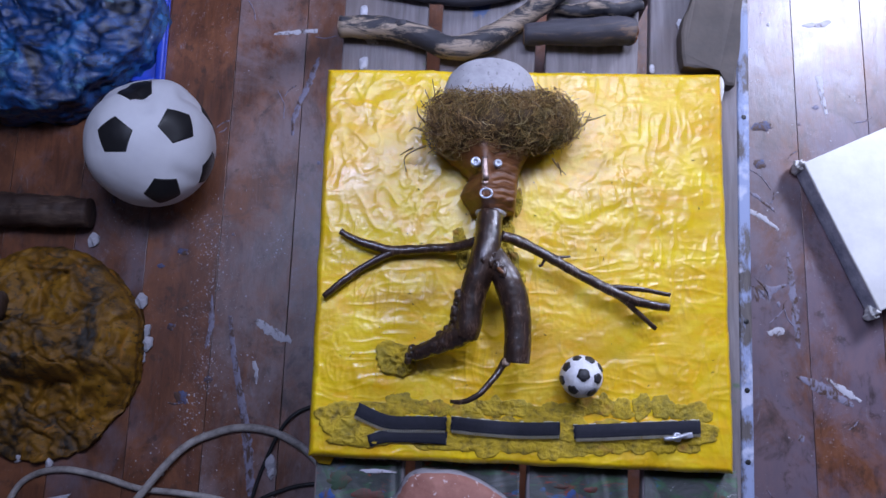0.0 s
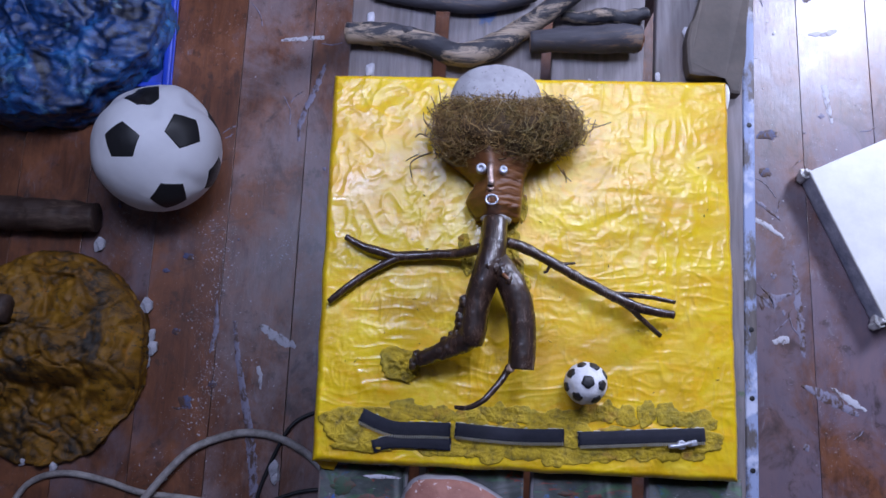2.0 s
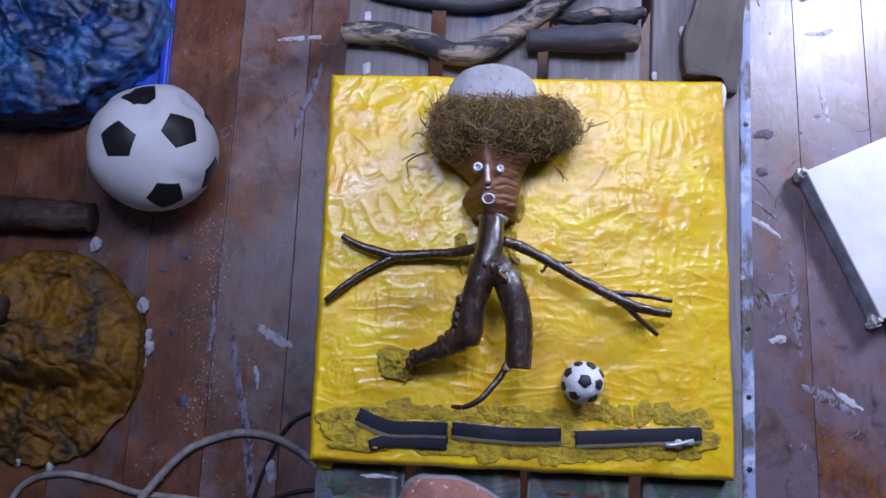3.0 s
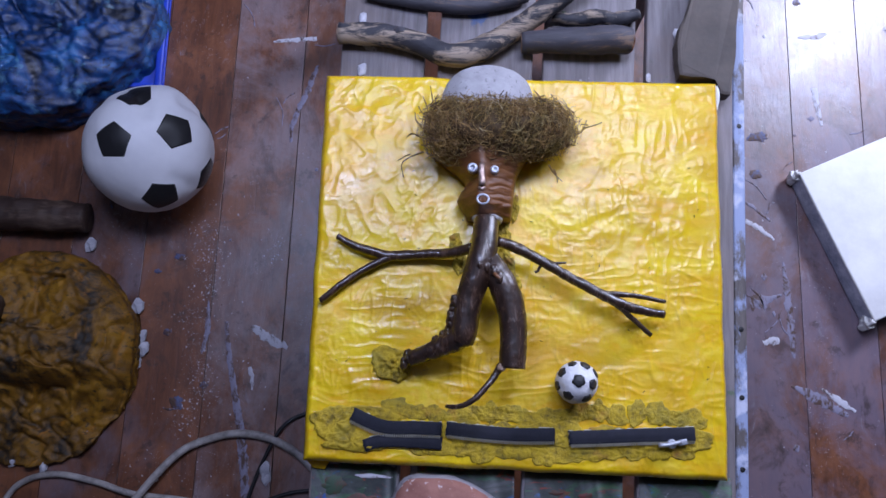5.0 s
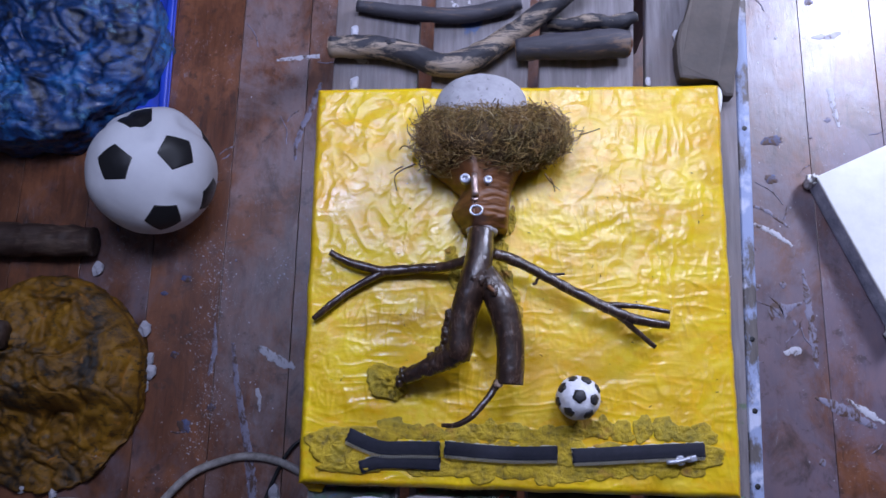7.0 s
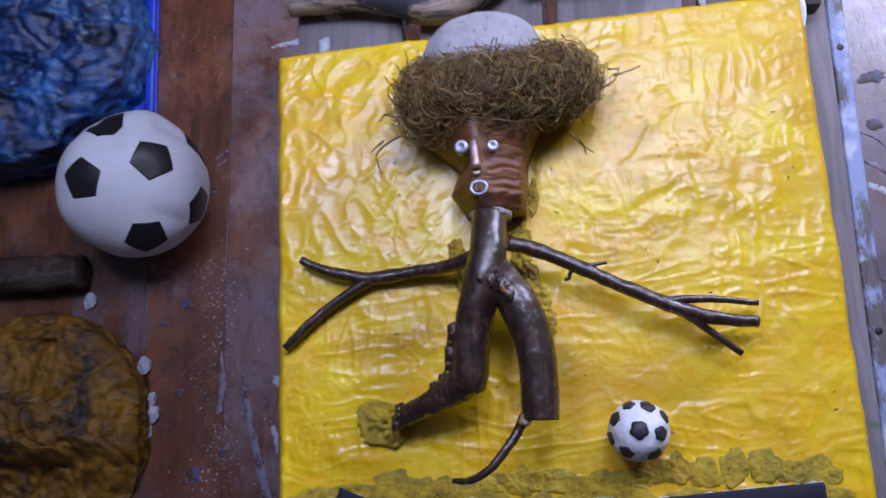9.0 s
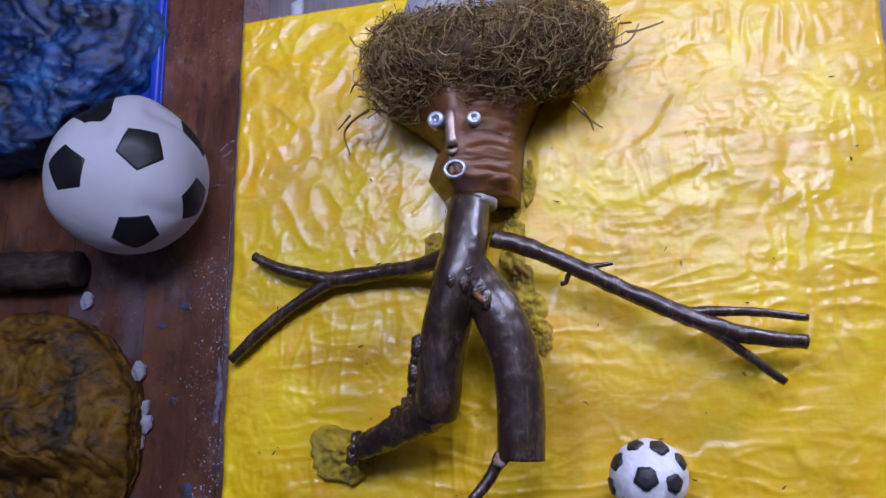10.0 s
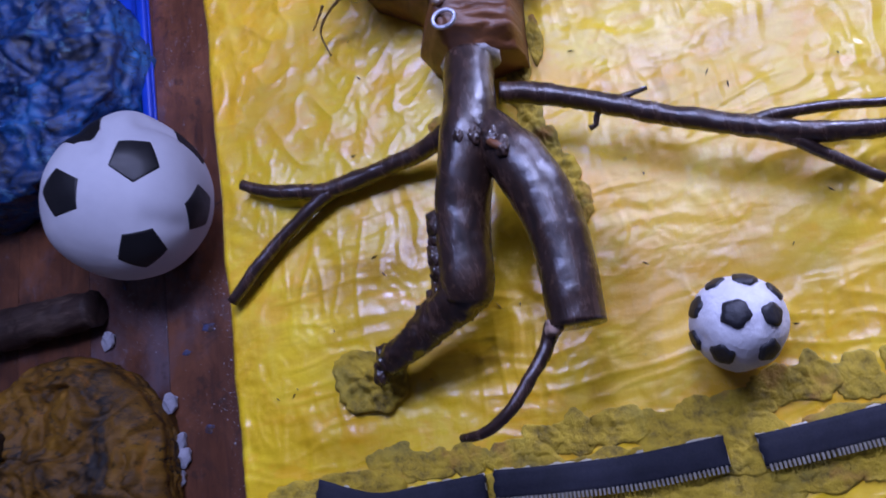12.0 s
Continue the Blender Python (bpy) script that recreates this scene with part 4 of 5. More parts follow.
thing("pale_stick", tube(bmesh.new(), ((0.108, 0.4255, Z + 0.0075, 0.005), (0.135, 0.4225, Z + 0.009, 0.0075), (0.16, 0.4255, Z + 0.0105, 0.009), (0.185, 0.4235, Z + 0.01, 0.0085), (0.212, 0.4315, Z + 0.009, 0.0075)), 0.003, 18, 0.3, 75, end_slot=1),
      [PALE_STICK, RAW], "short pale stick with patchy bark", "stick", "sticks on the table")
thing("brown_stick", tube(bmesh.new(), ((-0.12, 0.447, Z + 0.009, 0.007), (-0.06, 0.438, Z + 0.01, 0.0085), (0.0, 0.433, Z + 0.0105, 0.0095), (0.05, 0.4425, Z + 0.011, 0.01), (0.075, 0.452, Z + 0.0115, 0.0095)), 0.005, 14, 0.12, 60, end_slot=1),
      [DARK_STICK, RAW], "thin dark brown stick lying across the slats", "stick", "sticks on the table")

part("broken_end", ball(bmesh.new(), (-0.149, 0.391, Z + 0.0148), (0.003, 0.0112, 0.0112), 4, 0.25, 190), RAW, stick, "pale splintered broken end")
part("knot", ball(bmesh.new(), (-0.075, 0.3905, Z + 0.027), (0.007, 0.0045, 0.003), 4, 0.3, 220), DARK_STICK, stick, "dark round knot")
part("broken_end", ball(bmesh.new(), (0.2, 0.391, Z + 0.0178), (0.0045, 0.0132, 0.0132), 4, 0.3, 170), HEAD, log, "reddish broken end")


def dark_board():
    plan = ((0.256, 0.349), (0.27, 0.3465), (0.3035, 0.3475), (0.3045, 0.326), (0.317, 0.3255), (0.3215, 0.36), (0.3255, 0.4), (0.331, 0.45), (0.338, 0.57), (0.3, 0.575), (0.279, 0.45), (0.2685, 0.43), (0.26, 0.412), (0.2545, 0.39), (0.2535, 0.365))
    bm = box(bmesh.new(), plan, Z + 0.0012, Z + 0.021, 0.004, 0.0025, 2)
    thing("dark_board", bm, DARK_BOARD, "short charred dark board lying on the slats", "board", smooth=False)


dark_board()
def red_stone():
    """A split cobble: pale weathered skin round a flat red broken face."""
    plan = [Vector(p) for p in ((-0.062, -0.15), (-0.045, -0.12), (-0.01, -0.117), (0.012, -0.119), (0.045, -0.134), (0.068, -0.155), (0.078, -0.2), (0.05, -0.262), (-0.03, -0.265), (-0.07, -0.2))]
    line = spline([(p.x, p.y, 0, 0) for p in plan + plan[:1]], 0.004)[:-1]
    mid = Vector((0.005, -0.19))
    bm = bmesh.new()
    rings = []
    for s, h in ((0.97, 0.0003), (1.0, 0.007), (1.0, 0.017), (0.965, 0.024), (0.9, 0.028), (0.86, 0.0295), (0.6, 0.031), (0.3, 0.032), (0.02, 0.032)):
        ring = []
        for q in line:
            p = mid + (Vector((q.x, q.y)) - mid) * s
            k = Vector((p.x, p.y, h))
            wob = 0.002 * noise.noise(k * 70) + 0.0009 * noise.noise(k * 210)
            ring.append(bm.verts.new((p.x + wob, p.y - wob * 0.7, Z + h + (wob * 0.9 if h > 0.01 else 0))))
        rings.append(ring)
    n = len(line)
    for r, (a, b) in enumerate(zip(rings, rings[1:])):
        for k in range(n):
            f = bm.faces.new((a[k], a[(k + 1) % n], b[(k + 1) % n], b[k]))
            f.material_index = 1 if r < 3 else 0
    bm.faces.new(rings[0][::-1])
    bm.faces.new(rings[-1])
    bmesh.ops.recalc_face_normals(bm, faces=bm.faces[:])
    return bm


thing("red_stone", red_stone(), [RED_STONE, STONE_RIM], "split red granite stone with a pale grey rim", "stone")

# ---- things on the floor ----


def football():
    centre, r = Vector((-0.493, 0.345, 0.099)), 0.0995
    axes = [Vector(a).normalized() for a in ((-0.17, -0.2, 0.965), (0.655, 0.065, 0.75), (0.4, -0.85, 0.35), (-0.02, 0.63, 0.78), (0.93, -0.36, -0.05), (-0.85, -0.5, 0.1))]
    axes += [-a for a in axes]
    turns = (0.0, 36.0, 10.0, 36.0, 0.0, 0.0)
    # pinched seams between the swollen lobes: (from, to, depth, width)
    seams = [(Vector(a).normalized(), Vector(b).normalized(), k, w) for a, b, k, w in (((0.12, 0.5, 0.85), (-0.35, 0.75, 0.55), 0.05, 0.1), ((0.12, 0.5, 0.85), (0.25, 0.3, 0.92), 0.05, 0.1), ((0.62, 0.58, 0.53), (0.85, 0.5, 0.1), 0.06, 0.09),
                                                                                     ((0.58, -0.12, 0.8), (0.48, -0.5, 0.72), 0.035, 0.17), ((0.62, -0.6, 0.5), (0.78, -0.6, 0.2), 0.035, 0.1),
                                                                                     ((-0.45, 0.6, 0.66), (-0.8, 0.45, 0.4), 0.05, 0.1))]
    bumps = [Vector(a).normalized() for a in ((0.42, 0.74, 0.52), (-0.3, 0.0, 0.95), (0.85, 0.15, 0.45), (-0.6, -0.5, 0.6), (0.85, -0.45, 0.2), (0.3, -0.93, 0.2))]

    def skin(d):
        k = 1.0
        for a, b, deep, wide in seams:
            s = max(0.0, min(1.0, (d - a).dot(b - a) / (b - a).length_squared))
            k -= 0.85 * deep * math.exp(-(((d - a.lerp(b, s)).length / (wide * 1.15)) ** 2))
        k += 0.045 * math.exp(-((1 - d.dot(bumps[0])) / 0.05))
        for v in bumps:
            k += 0.05 * math.exp(-((1 - d.dot(v)) / 0.065))
        return k + 0.01 * noise.noise(d * 2.1) + 0.003 * noise.noise(d * 9)

    bm = bmesh.new()
    for v in bmesh.ops.create_icosphere(bm, subdivisions=6, radius=1.0)["verts"]:
        d = v.co.normalized()
        v.co = centre + d * r * skin(d)
        v.co.z = max(v.co.z, 0.0012)
    top = empty("football", (centre.x, centre.y, 0.0), "lumpy white football with black pentagon patches on the floor", "ball")
    part("skin", bm, BALL_WHITE, top)
    for i, d in enumerate(axes):
        side = Vector((1, 0, 0)) - d * d.x
        side.normalize()
        up = d.cross(side)
        turn = radians(turns[i % 6] + 90)
        size = 0.29
        bm = bmesh.new()
        n = 9
        rows = []
        for s in [j / n for j in range(n + 1)] + [1.03]:
            row = []
            for k in range(40):
                w = 2 * math.pi * k / 40
                a = (w % (2 * math.pi / 5)) - math.pi / 5
                edge = size * math.cos(math.pi / 5) / math.cos(a) * max(s, 0.002)
                q = (d + side * edge * math.cos(w + turn) + up * edge * math.sin(w + turn)).normalized()
                row.append(bm.verts.new(centre + q * r * (skin(q) + (0.006 if s <= 1 else -0.004))))
            rows.append(row)
        for a, b in zip(rows, rows[1:]):
            for k in range(40):
                bm.faces.new((a[k], a[(k + 1) % 40], b[(k + 1) % 40], b[k]))
        part("patch", bm, BALL_BLACK, top, "black pentagon patch")


football()


def crag(name, at, radii, seed, material, label, layers, steep, ledge_y, wall, shelf):
    """A mound of torn, pasted layers on the floor: a heaped round plan with ledges and folds."""
    bm = bmesh.new()
    rings, seg = 90, 260
    mid = None
    prev = None
    for r in range(rings + 1):
        s = r / rings
        row = []
        for k in range(seg if r else 1):
            w = 2 * math.pi * k / seg
            c = Vector((math.cos(w), math.sin(w), seed))
            edge = 1 + 0.06 * noise.noise(c * 1.4) + 0.035 * noise.noise(c * 4) + 0.02 * noise.noise(c * 11)
            out = min(1.0, s / 0.8)
            side = max(0.0, (s - 0.8) / 0.2)
            if side:
                edge *= 1 - 0.05 * abs(noise.noise(Vector((c.x * 3, c.y * 3, side * 4 + seed)))) - 0.04 * abs(noise.noise(Vector((c.x * 9, c.y * 9, side * 9 + seed))))
            x, y = at[0] + radii[0] * out * edge * c.x, at[1] + radii[1] * out * edge * c.y
            p = Vector((x, y, seed))
            body = (wall + (1 - wall) * (1 - out ** steep) ** 0.6) * (1 - side)
            warp = p + Vector((noise.noise(p * 20), noise.noise(p * 20 + Vector((3, 3, 3))), 0)) * 0.03
            fold = abs(noise.noise(warp * 9)) + 0.2 * abs(noise.noise(warp * 24)) + 0.08 * abs(noise.noise(warp * 55))
            ledge = noise.noise(warp * 8 + Vector((7, 1, 0)))
            ledge = math.floor(ledge * 4) / 4 + min(1.0, (ledge * 4 % 1.0) * 3) / 4
            crack = max(0.0, 1 - 14 * abs(noise.noise(warp * 15 + Vector((1, 9, 4)))))
            drop = 1 / (1 + math.exp(-(y - ledge_y + 0.05 * noise.noise(p * 11) + 0.02 * noise.noise(p * 34)) / 0.014))
            body *= shelf + (1 - shelf) * drop
            plate = facets(warp.x, warp.y, 17, 23, seed, 0.5, 40.0) + 0.25 * facets(warp.x, warp.y, 52, 75, seed + 3, 0.6, 40.0)
            h = 0.55 * layers * plate * min(1.0, (1 - s) * 5) + radii[2] * body * (0.86 + layers * (0.12 * fold + 0.14 * ledge)) + layers * (0.004 * fold - 0.007 * crack + 0.004 * noise.noise(p * 90)) * min(1.0, (1 - s) * 9)
            row.append(bm.verts.new((x, y, max(0.006 + 0.004 * noise.noise(p * 40), h) if r < rings else 0.0)))
        if r == 0:
            mid = row[0]
        for k in range(seg if r else 0):
            if prev is None:
                bm.faces.new((mid, row[k], row[(k + 1) % seg]))
            else:
                bm.faces.new((prev[k], prev[(k + 1) % seg], row[(k + 1) % seg], row[k]))
        prev = row if r else None
    bm.faces.new(prev[::-1])
    thing(name, bm, material, label, "papier-mache mound", "painted mounds")


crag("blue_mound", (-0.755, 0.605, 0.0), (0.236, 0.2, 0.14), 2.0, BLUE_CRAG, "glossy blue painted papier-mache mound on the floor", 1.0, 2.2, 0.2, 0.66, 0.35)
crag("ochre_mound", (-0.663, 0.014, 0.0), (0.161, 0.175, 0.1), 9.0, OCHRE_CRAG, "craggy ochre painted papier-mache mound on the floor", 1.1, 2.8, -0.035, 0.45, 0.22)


def blue_tray():
    top = empty("blue_tray", (-0.72, 0.75, 0), "bright blue plastic tray beneath the mound", "tray")
    part("base", box(bmesh.new(), ((-0.93, 0.485), (-0.52, 0.485), (-0.533, 1.0), (-0.93, 1.0)), 0.0012, 0.006, 0.001), BLUE_PLASTIC, top)
    for plan in (((-0.534, 0.486), (-0.521, 0.486), (-0.534, 0.999), (-0.547, 0.999)), ((-0.93, 0.486), (-0.535, 0.486), (-0.535, 0.495), (-0.93, 0.495))):
        part("rim", box(bmesh.new(), plan, 0.0062, 0.016, 0.003), BLUE_PLASTIC, top)


blue_tray()
thing("floor_log", tube(bmesh.new(), ((-0.95, 0.258, 0.029, 0.028), (-0.8, 0.25, 0.0285, 0.028), (-0.7, 0.247, 0.0275, 0.027), (-0.612, 0.246, 0.0265, 0.0255)), 0.005, 28, 0.16, 34, end_slot=0), [FLOOR_LOG, RAW], "dull brown log lying on the floorboards", "log")
thing("short_branch", tube(bmesh.new(), ((-0.95, 0.095, 0.112, 0.024), (-0.82, 0.085, 0.114, 0.026), (-0.69, 0.08, 0.11, 0.021)), 0.006, 16, 0.14, 40, end_slot=0), [FLOOR_LOG, RAW], "dull brown branch resting on the ochre mound", "branch")


def canvas():
    top = empty("stretched_canvas", (0.72, 0.28, 0), "blank white stretched canvas with smudged grey edges on the floor", "canvas")
    o, u, v = Vector((0.568, 0.3625)), Vector((0.905, 0.425)), Vector((0.402, -0.915))
    a, b, c, d = o, o + v * 0.266, o + v * 0.266 + u * 0.36, o + u * 0.36
    part("face", box(bmesh.new(), [tuple(p) for p in (a, b, c, d)], 0.039, 0.045, 0.0028, 0.001, 4), CANVAS, top, "white primed cloth")
    e = 0.002
    mid = (a + c) / 2
    inner = [p + (mid - p).normalized() * e for p in (a, b, c, d)]
    part("edge", box(bmesh.new(), [tuple(p) for p in inner], 0.0, 0.0388, 0.003, 0.0014, 4), CANVAS_SIDE, top, "smudged grey folded edge")
    for p, s in ((a, 0.0065), (b, 0.0075)):
        part("corner_fold", ball(bmesh.new(), (p.x, p.y, 0.021), (s, s * 1.3, 0.021), 4, 0.6, 130, floor=0.0), CANVAS, top, "crumpled white corner fold")


canvas()


def cable(name, pts, radius, material, label):
    thing(name, tube(bmesh.new(), [(x, y, z + radius, radius) for x, y, z in pts], 0.008, 12), material, label, "cable", "cables on the floor")


cable("white_cable", ((-0.715, -0.28, 0), (-0.69, -0.205, 0), (-0.66, -0.177, 0), (-0.612, -0.168, 0), (-0.55, -0.178, 0), (-0.494, -0.193, 0), (-0.42, -0.199, 0.0), (-0.35, -0.21, 0), (-0.3, -0.24, 0)), 0.005, CABLE, "grimy white cable looped on the floor")
cable("white_hose", ((-0.53, -0.27, 0), (-0.482, -0.2, 0.016), (-0.427, -0.13, 0.006), (-0.375, -0.103, 0), (-0.325, -0.094, 0), (-0.27, -0.105, 0), (-0.215, -0.14, 0), (-0.17, -0.2, 0), (-0.14, -0.3, 0)), 0.0062, CABLE, "thick grimy white cable running under the table")
cable("black_cable", ((-0.32, -0.27, 0), (-0.313, -0.207, 0), (-0.297, -0.15, 0), (-0.267, -0.085, 0.003), (-0.232, -0.06, 0), (-0.18, -0.05, 0), (-0.12, -0.06, 0)), 0.0032, BLACK_CABLE, "thin black cable running under the table")
cable("black_cable", ((-0.345, -0.26, 0), (-0.31, -0.212, 0.0), (-0.27, -0.191, 0), (-0.225, -0.179, 0), (-0.15, -0.175, 0)), 0.0032, BLACK_CABLE, "thin black cable running under the table")

for x, y, s in ((-0.519, 0.104, 0.013), (-0.575, -0.112, 0.014), (-0.287, -0.148, 0.012), (-0.284, -0.16, 0.01), (-0.507, 0.055, 0.011), (-0.502, 0.035, 0.012), (-0.512, 0.01, 0.012), (-0.526, -0.02, 0.01), (-0.61, 0.205, 0.012), (-0.69, -0.15, 0.01), (-0.64, -0.158, 0.009)):
    thing("plaster_crumb", ball(bmesh.new(), (x, y, s * 0.35), (s * 0.8, s, s * 0.6), 2, 0.5, 110 + 300 * abs(x), floor=0.0), CRUMB, "small white crumb of plaster on the floor", "crumb", "plaster crumbs", smooth=False)
for x, y, s in ((-0.12, 0.349, 0.009), (-0.123, 0.417, 0.008), (0.263, 0.408, 0.011), (0.225, 0.352, 0.006)):
    thing("paint_chip", ball(bmesh.new(), (x, y, TOP + 0.001), (s * 0.6, s, s * 0.35), 2, 0.5, 150, floor=TOP - 0.0005), CRUMB, "white paint chip stuck to a slat", "paint chip", "paint chips", smooth=False)
thing("paper_scrap", box(bmesh.new(), ((-0.69, -0.224), (-0.6, -0.205), (-0.607, -0.212), (-0.6, -0.22), (-0.69, -0.24)), 0.0005, 0.003, 0.0008), CRUMB, "torn white scrap of paper on the floor", "scrap")

# ---- floorboards and spilt paint ----


def boards():
    low, top = -2.4, 2.7
    meshes = {}
    for i in range(-19, 25):
        x0 = FLOOR_X0 + i * PLANK
        if x0 < -2.7 or x0 + PLANK > 2.7:
            continue
        gap = (0.0011, 0.0007, 0.0014)[i % 3]
        wood = WORN_SHEEN_FLOOR if i >= 5 else PALE_SHEEN_FLOOR if i in (-1, 0) else FLOOR
        if (gap, wood.name) not in meshes:
            bm = bmesh.new()
            box(bm, ((gap / 2, low), (PLANK - gap / 2, low), (PLANK - gap / 2, top), (gap / 2, top)), -0.0215, 0.0, 0.0005)
            meshes[gap, wood.name] = mesh_of("plank", bm, wood, False)
        ob = new("plank", meshes[gap, wood.name])
        ob.parent = floor
        ob.location = Vector((x0, 0, 0)) - floor.location


boards()


def stroke(pts, material, name="paint_stroke", rough=0.7):
    """A dried streak of paint on the boards, along (x, y, half width)."""
    bm = bmesh.new()
    line = spline([(x, y, 0, w) for x, y, w in pts], 0.0018)
    rows = []
    for i, q in enumerate(line):
        d = (line[min(i + 1, len(line) - 1)] - line[max(i - 1, 0)]).to_3d().normalized()
        side = Vector((-d.y, d.x, 0))
        fray = 0.0012 * noise.noise(Vector((q.x * 500, q.y * 500, 5)))
        l = q[3] * (1 + rough * (noise.noise(Vector((q.x * 110, q.y * 110, 1))) + 0.6 * noise.noise(Vector((q.x * 330, q.y * 330, 1))))) + fray
        r = q[3] * (1 + rough * (noise.noise(Vector((q.x * 110, q.y * 110, 9))) + 0.6 * noise.noise(Vector((q.x * 330, q.y * 330, 9))))) - fray
        a, b = q.to_3d() + side * max(l, 0.0002), q.to_3d() - side * max(r, 0.0002)
        rows.append([bm.verts.new((p.x, p.y, h)) for p, h in ((a, 0.0003), (a.lerp(b, 0.15), 0.0008), (b.lerp(a, 0.15), 0.0008), (b, 0.0003))])
    for a, b in zip(rows, rows[1:]):
        for k in range(3):
            bm.faces.new((a[k], a[k + 1], b[k + 1], b[k]))
    return part(name, bm, material, floor)


def spot(x, y, rx, ry, material, parent, z=0.0, name="paint_spot"):
    """A dried splash of paint with a ragged rim."""
    bm = bmesh.new()
    rings = []
    for s, h in ((0.001, 0.0009), (0.8, 0.0009), (1.0, 0.0003)):
        ring = []
        for k in range(40):
            w = 2 * math.pi * k / 40
            c = Vector((math.cos(w), math.sin(w), x * 31 + y * 17))
            edge = 1 + 0.45 * noise.noise(c * 1.3) + 0.3 * noise.noise(c * 4) + 0.15 * noise.noise(c * 11)
            ring.append(bm.verts.new((x + rx * s * edge * c.x, y + ry * s * edge * c.y, z + h)))
        rings.append(ring)
    for a, b in zip(rings, rings[1:]):
        for k in range(40):
            bm.faces.new((a[k], a[(k + 1) % 40], b[(k + 1) % 40], b[k]))
    return part(name, bm, material, parent)


stroke(((-0.372, 0.085, 0.003), (-0.36, 0.02, 0.0045), (-0.34, -0.06, 0.006), (-0.327, -0.12, 0.0075), (-0.315, -0.2, 0.006)), PAINT, rough=0.35)
stroke(((-0.33, 0.078, 0.003), (-0.31, 0.067, 0.008), (-0.29, 0.055, 0.008), (-0.267, 0.046, 0.004)), PALE_PAINT)
stroke(((-0.327, 0.012, 0.003), (-0.322, -0.005, 0.004), (-0.32, -0.025, 0.001)), PALE_PAINT)
stroke(((-0.405, 0.12, 0.001), (-0.402, 0.07, 0.005), (-0.408, 0.03, 0.002)), PAINT)
stroke(((-0.335, 0.588, 0.002), (-0.3, 0.592, 0.004), (-0.258, 0.596, 0.003)), PALE_PAINT)
stroke(((-0.252, 0.545, 0.003), (-0.266, 0.5, 0.005), (-0.288, 0.435, 0.004), (-0.29, 0.4, 0.002)), PAINT)
stroke(((0.622, 0.535, 0.004), (0.626, 0.5, 0.005), (0.632, 0.465, 0.002)), PALE_PAINT)
stroke(((0.48, 0.295, 0.002), (0.51, 0.28, 0.005), (0.54, 0.258, 0.002)), PALE_PAINT)
stroke(((0.553, 0.22, 0.002), (0.557, 0.16, 0.006), (0.561, 0.1, 0.006), (0.563, 0.06, 0.002)), PAINT)
stroke(((0.494, 0.145, 0.009), (0.51, 0.15, 0.013), (0.53, 0.158, 0.005), (0.548, 0.164, 0.002)), PAINT)
stroke(((0.556, 0.015, 0.002), (0.6, -0.005, 0.009), (0.645, -0.03, 0.004)), PAINT)
stroke(((0.605, 0.012, 0.002), (0.635, -0.008, 0.005), (0.658, -0.022, 0.002)), PALE_PAINT)
stroke(((0.514, 0.082, 0.004), (0.528, 0.088, 0.007), (0.54, 0.085, 0.003)), PALE_PAINT)
stroke(((0.47, 0.33, 0.002), (0.505, 0.315, 0.003), (0.535, 0.29, 0.002)), PAINT)
stroke(((0.6, 0.63, 0.002), (0.63, 0.632, 0.005), (0.65, 0.64, 0.003)), PALE_PAINT)
for x, y, rx, ry in ((-0.468, 0.064, 0.007, 0.005), (-0.495, 0.165, 0.007, 0.004), (-0.46, 0.19, 0.009, 0.006), (0.513, 0.372, 0.01, 0.009), (-0.4, -0.02, 0.008, 0.006), (-0.585, 0.28, 0.006, 0.008), (0.52, 0.44, 0.018, 0.008), (-0.44, -0.05, 0.01, 0.012)):
    spot(x, y, rx, ry, BLUE_PAINT, floor)
rng = random.Random(8)
for k in range(64):
    left = k % 4 == 0
    x, y = (rng.uniform(-0.62, -0.22), rng.uniform(-0.2, 0.65)) if left else (rng.uniform(0.36, 0.8), rng.uniform(-0.2, 0.72))
    if rng.random() < 0.5:
        spot(x, y, rng.uniform(0.002, 0.007), rng.uniform(0.002, 0.007), PAINT if rng.random() < 0.6 else PALE_PAINT, floor)
    else:
        a, n = rng.uniform(0, 6.28), rng.uniform(0.008, 0.03)
        stroke(((x, y, 0.0008), (x + n * math.cos(a), y + n * math.sin(a), rng.uniform(0.0008, 0.002)), (x + 2 * n * math.cos(a + 0.2), y + 2 * n * math.sin(a + 0.2), 0.0005)), PAINT)
# paint-smeared lower ends of the slats
table = bpy.data.objects["slatted_table"]
slats = [o for o in table.children if o.name.startswith("slat")]
for i, x in enumerate((-0.101, 0.02, 0.137, 0.258)):
    half = (0.046, 0.053, 0.053, 0.05)[i]
    bm = bmesh.new()
    edge = [(x - half + 2 * half * k / 30, -0.109 - 0.006 * abs(noise.noise(Vector((k * 0.4, i, 2))))) for k in range(31)]
    box(bm, [(x - half, -0.3), (x + half, -0.3)] + edge[::-1], TOP + 0.0002, TOP + 0.0011, 0.0003)
    part("paint_smear", bm, SMEAR, slats[i], "dark smeared mixed paint")

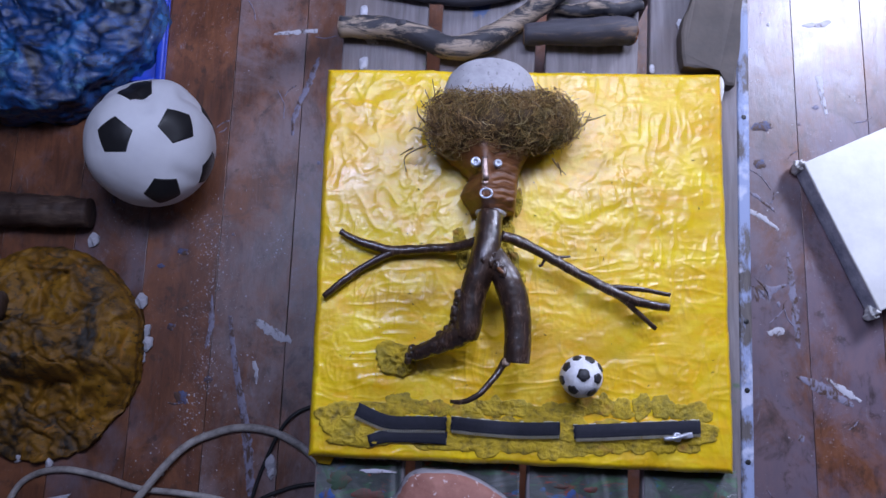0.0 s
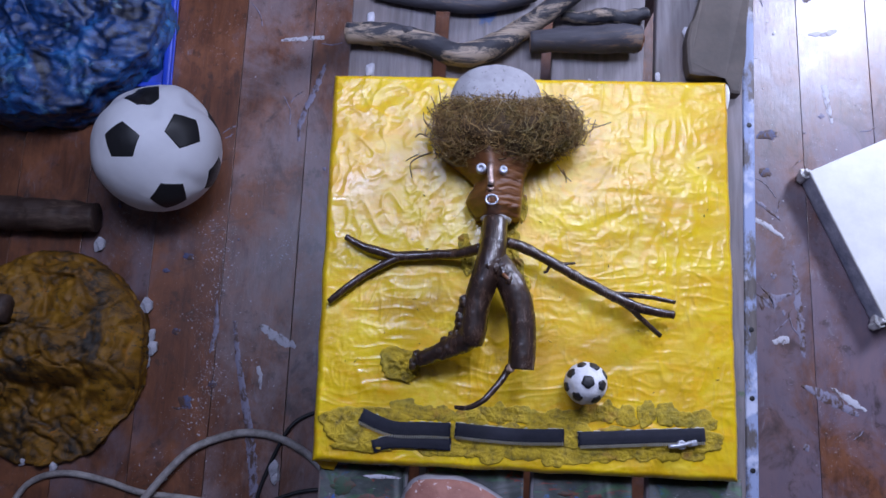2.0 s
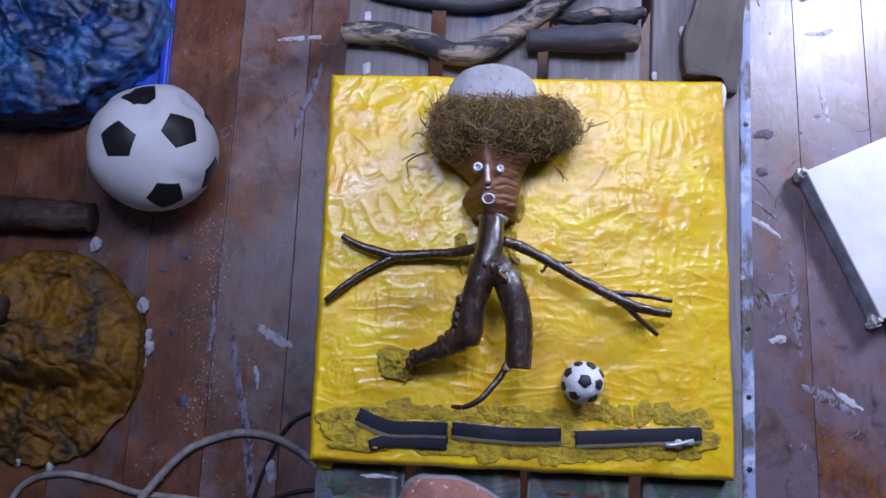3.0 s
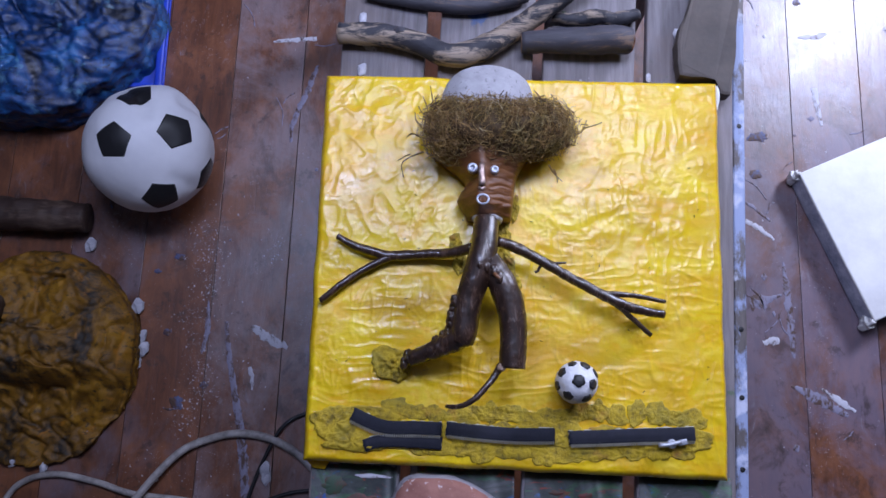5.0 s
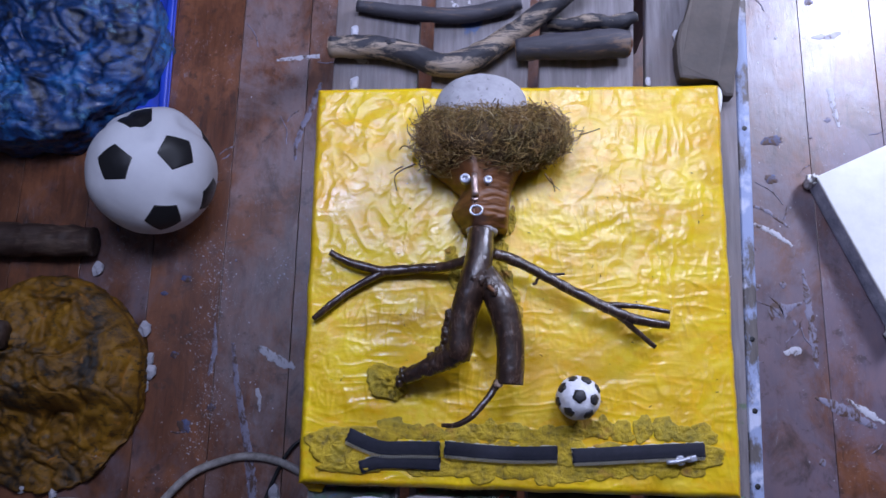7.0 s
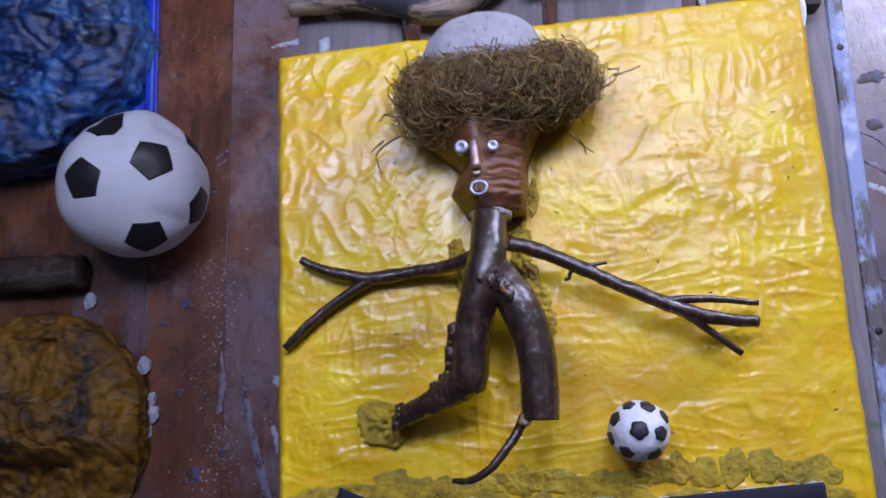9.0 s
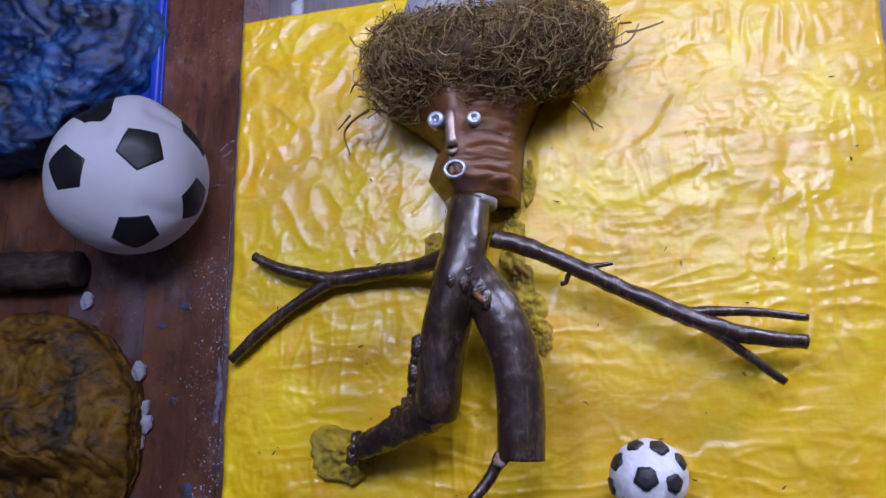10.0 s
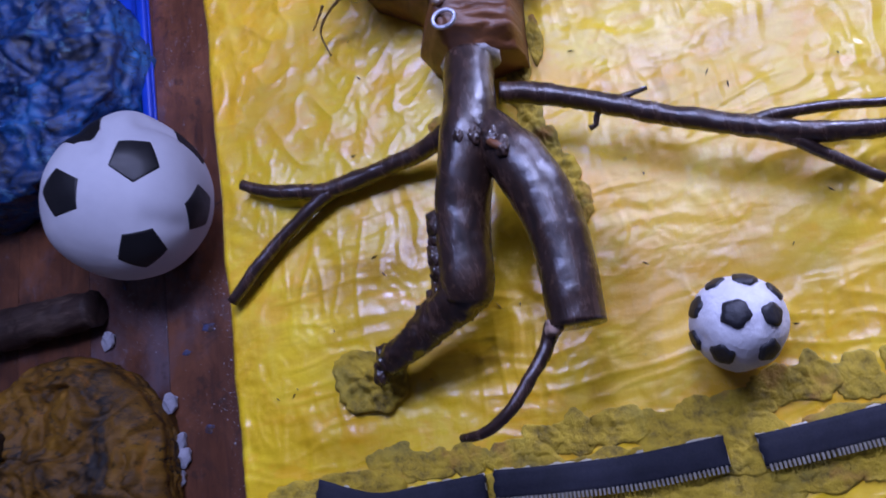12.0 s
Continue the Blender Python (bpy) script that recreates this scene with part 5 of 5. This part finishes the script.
for x, y, rx, ry, paint, i in ((0.131, -0.144, 0.011, 0.008, BLUE_SMEAR, 2), (0.118, -0.1315, 0.008, 0.0025, RED_SMEAR, 2), (0.15, -0.133, 0.009, 0.003, RED_SMEAR, 2), (-0.082, -0.1215, 0.02, 0.0022, PALE_PAINT, 0), (-0.122, -0.133, 0.012, 0.008, GREEN_SMEAR, 0),
                                (-0.09, -0.146, 0.016, 0.006, RED_SMEAR, 0), (0.285, -0.14, 0.012, 0.007, GREEN_SMEAR, 3), (-0.135, -0.15, 0.009, 0.008, BLUE_SMEAR, 0)):
    spot(x, y, rx, ry, paint, slats[i], TOP + 0.0012, "paint_smear")


def specks():
    """Fine spatter of white paint and dusty specks over the boards."""
    rng = random.Random(21)
    verts, faces = [], []
    fields = [(-0.415, 0.215, 0.018, 0.035, 420), (-0.4, 0.16, 0.012, 0.03, 200), (-0.425, 0.1, 0.014, 0.02, 160), (-0.405, -0.01, 0.014, 0.03, 420), (-0.425, -0.07, 0.02, 0.02, 160), (-0.3, 0.21, 0.01, 0.02, 110), (-0.45, -0.16, 0.05, 0.02, 160), (-0.36, 0.02, 0.03, 0.08, 130), (-0.56, 0.25, 0.06, 0.07, 50),
              (-0.4, 0.1, 0.14, 0.22, 130), (0.58, 0.2, 0.1, 0.2, 110), (0.62, 0.5, 0.08, 0.1, 120), (0.5, 0.42, 0.04, 0.06, 60), (0.6, -0.1, 0.08, 0.08, 70)]
    for cx, cy, sx, sy, n in fields:
        for _ in range(n):
            x, y = rng.gauss(cx, sx), rng.gauss(cy, sy)
            r = 0.00035 + 0.0014 * rng.random() ** 8
            first, k, turn = len(verts), 6, rng.random() * 6
            for i in range(k):
                w = turn + 2 * math.pi * i / k
                s = r * rng.uniform(0.55, 1.3)
                verts.append((x + s * math.cos(w), y + s * math.sin(w), 0.0004))
            verts.append((x, y, 0.0004 + r * 0.5))
            for i in range(k):
                faces.append((first + i, first + (i + 1) % k, first + k))
    me = bpy.data.meshes.new("paint_spatter")
    me.from_pydata(verts, [], faces)
    me.materials.append(PALE_PAINT)
    tagged(new("paint_spatter", me), "fine white paint spatter over the floorboards", "paint spatter", kind="stuff")


specks()
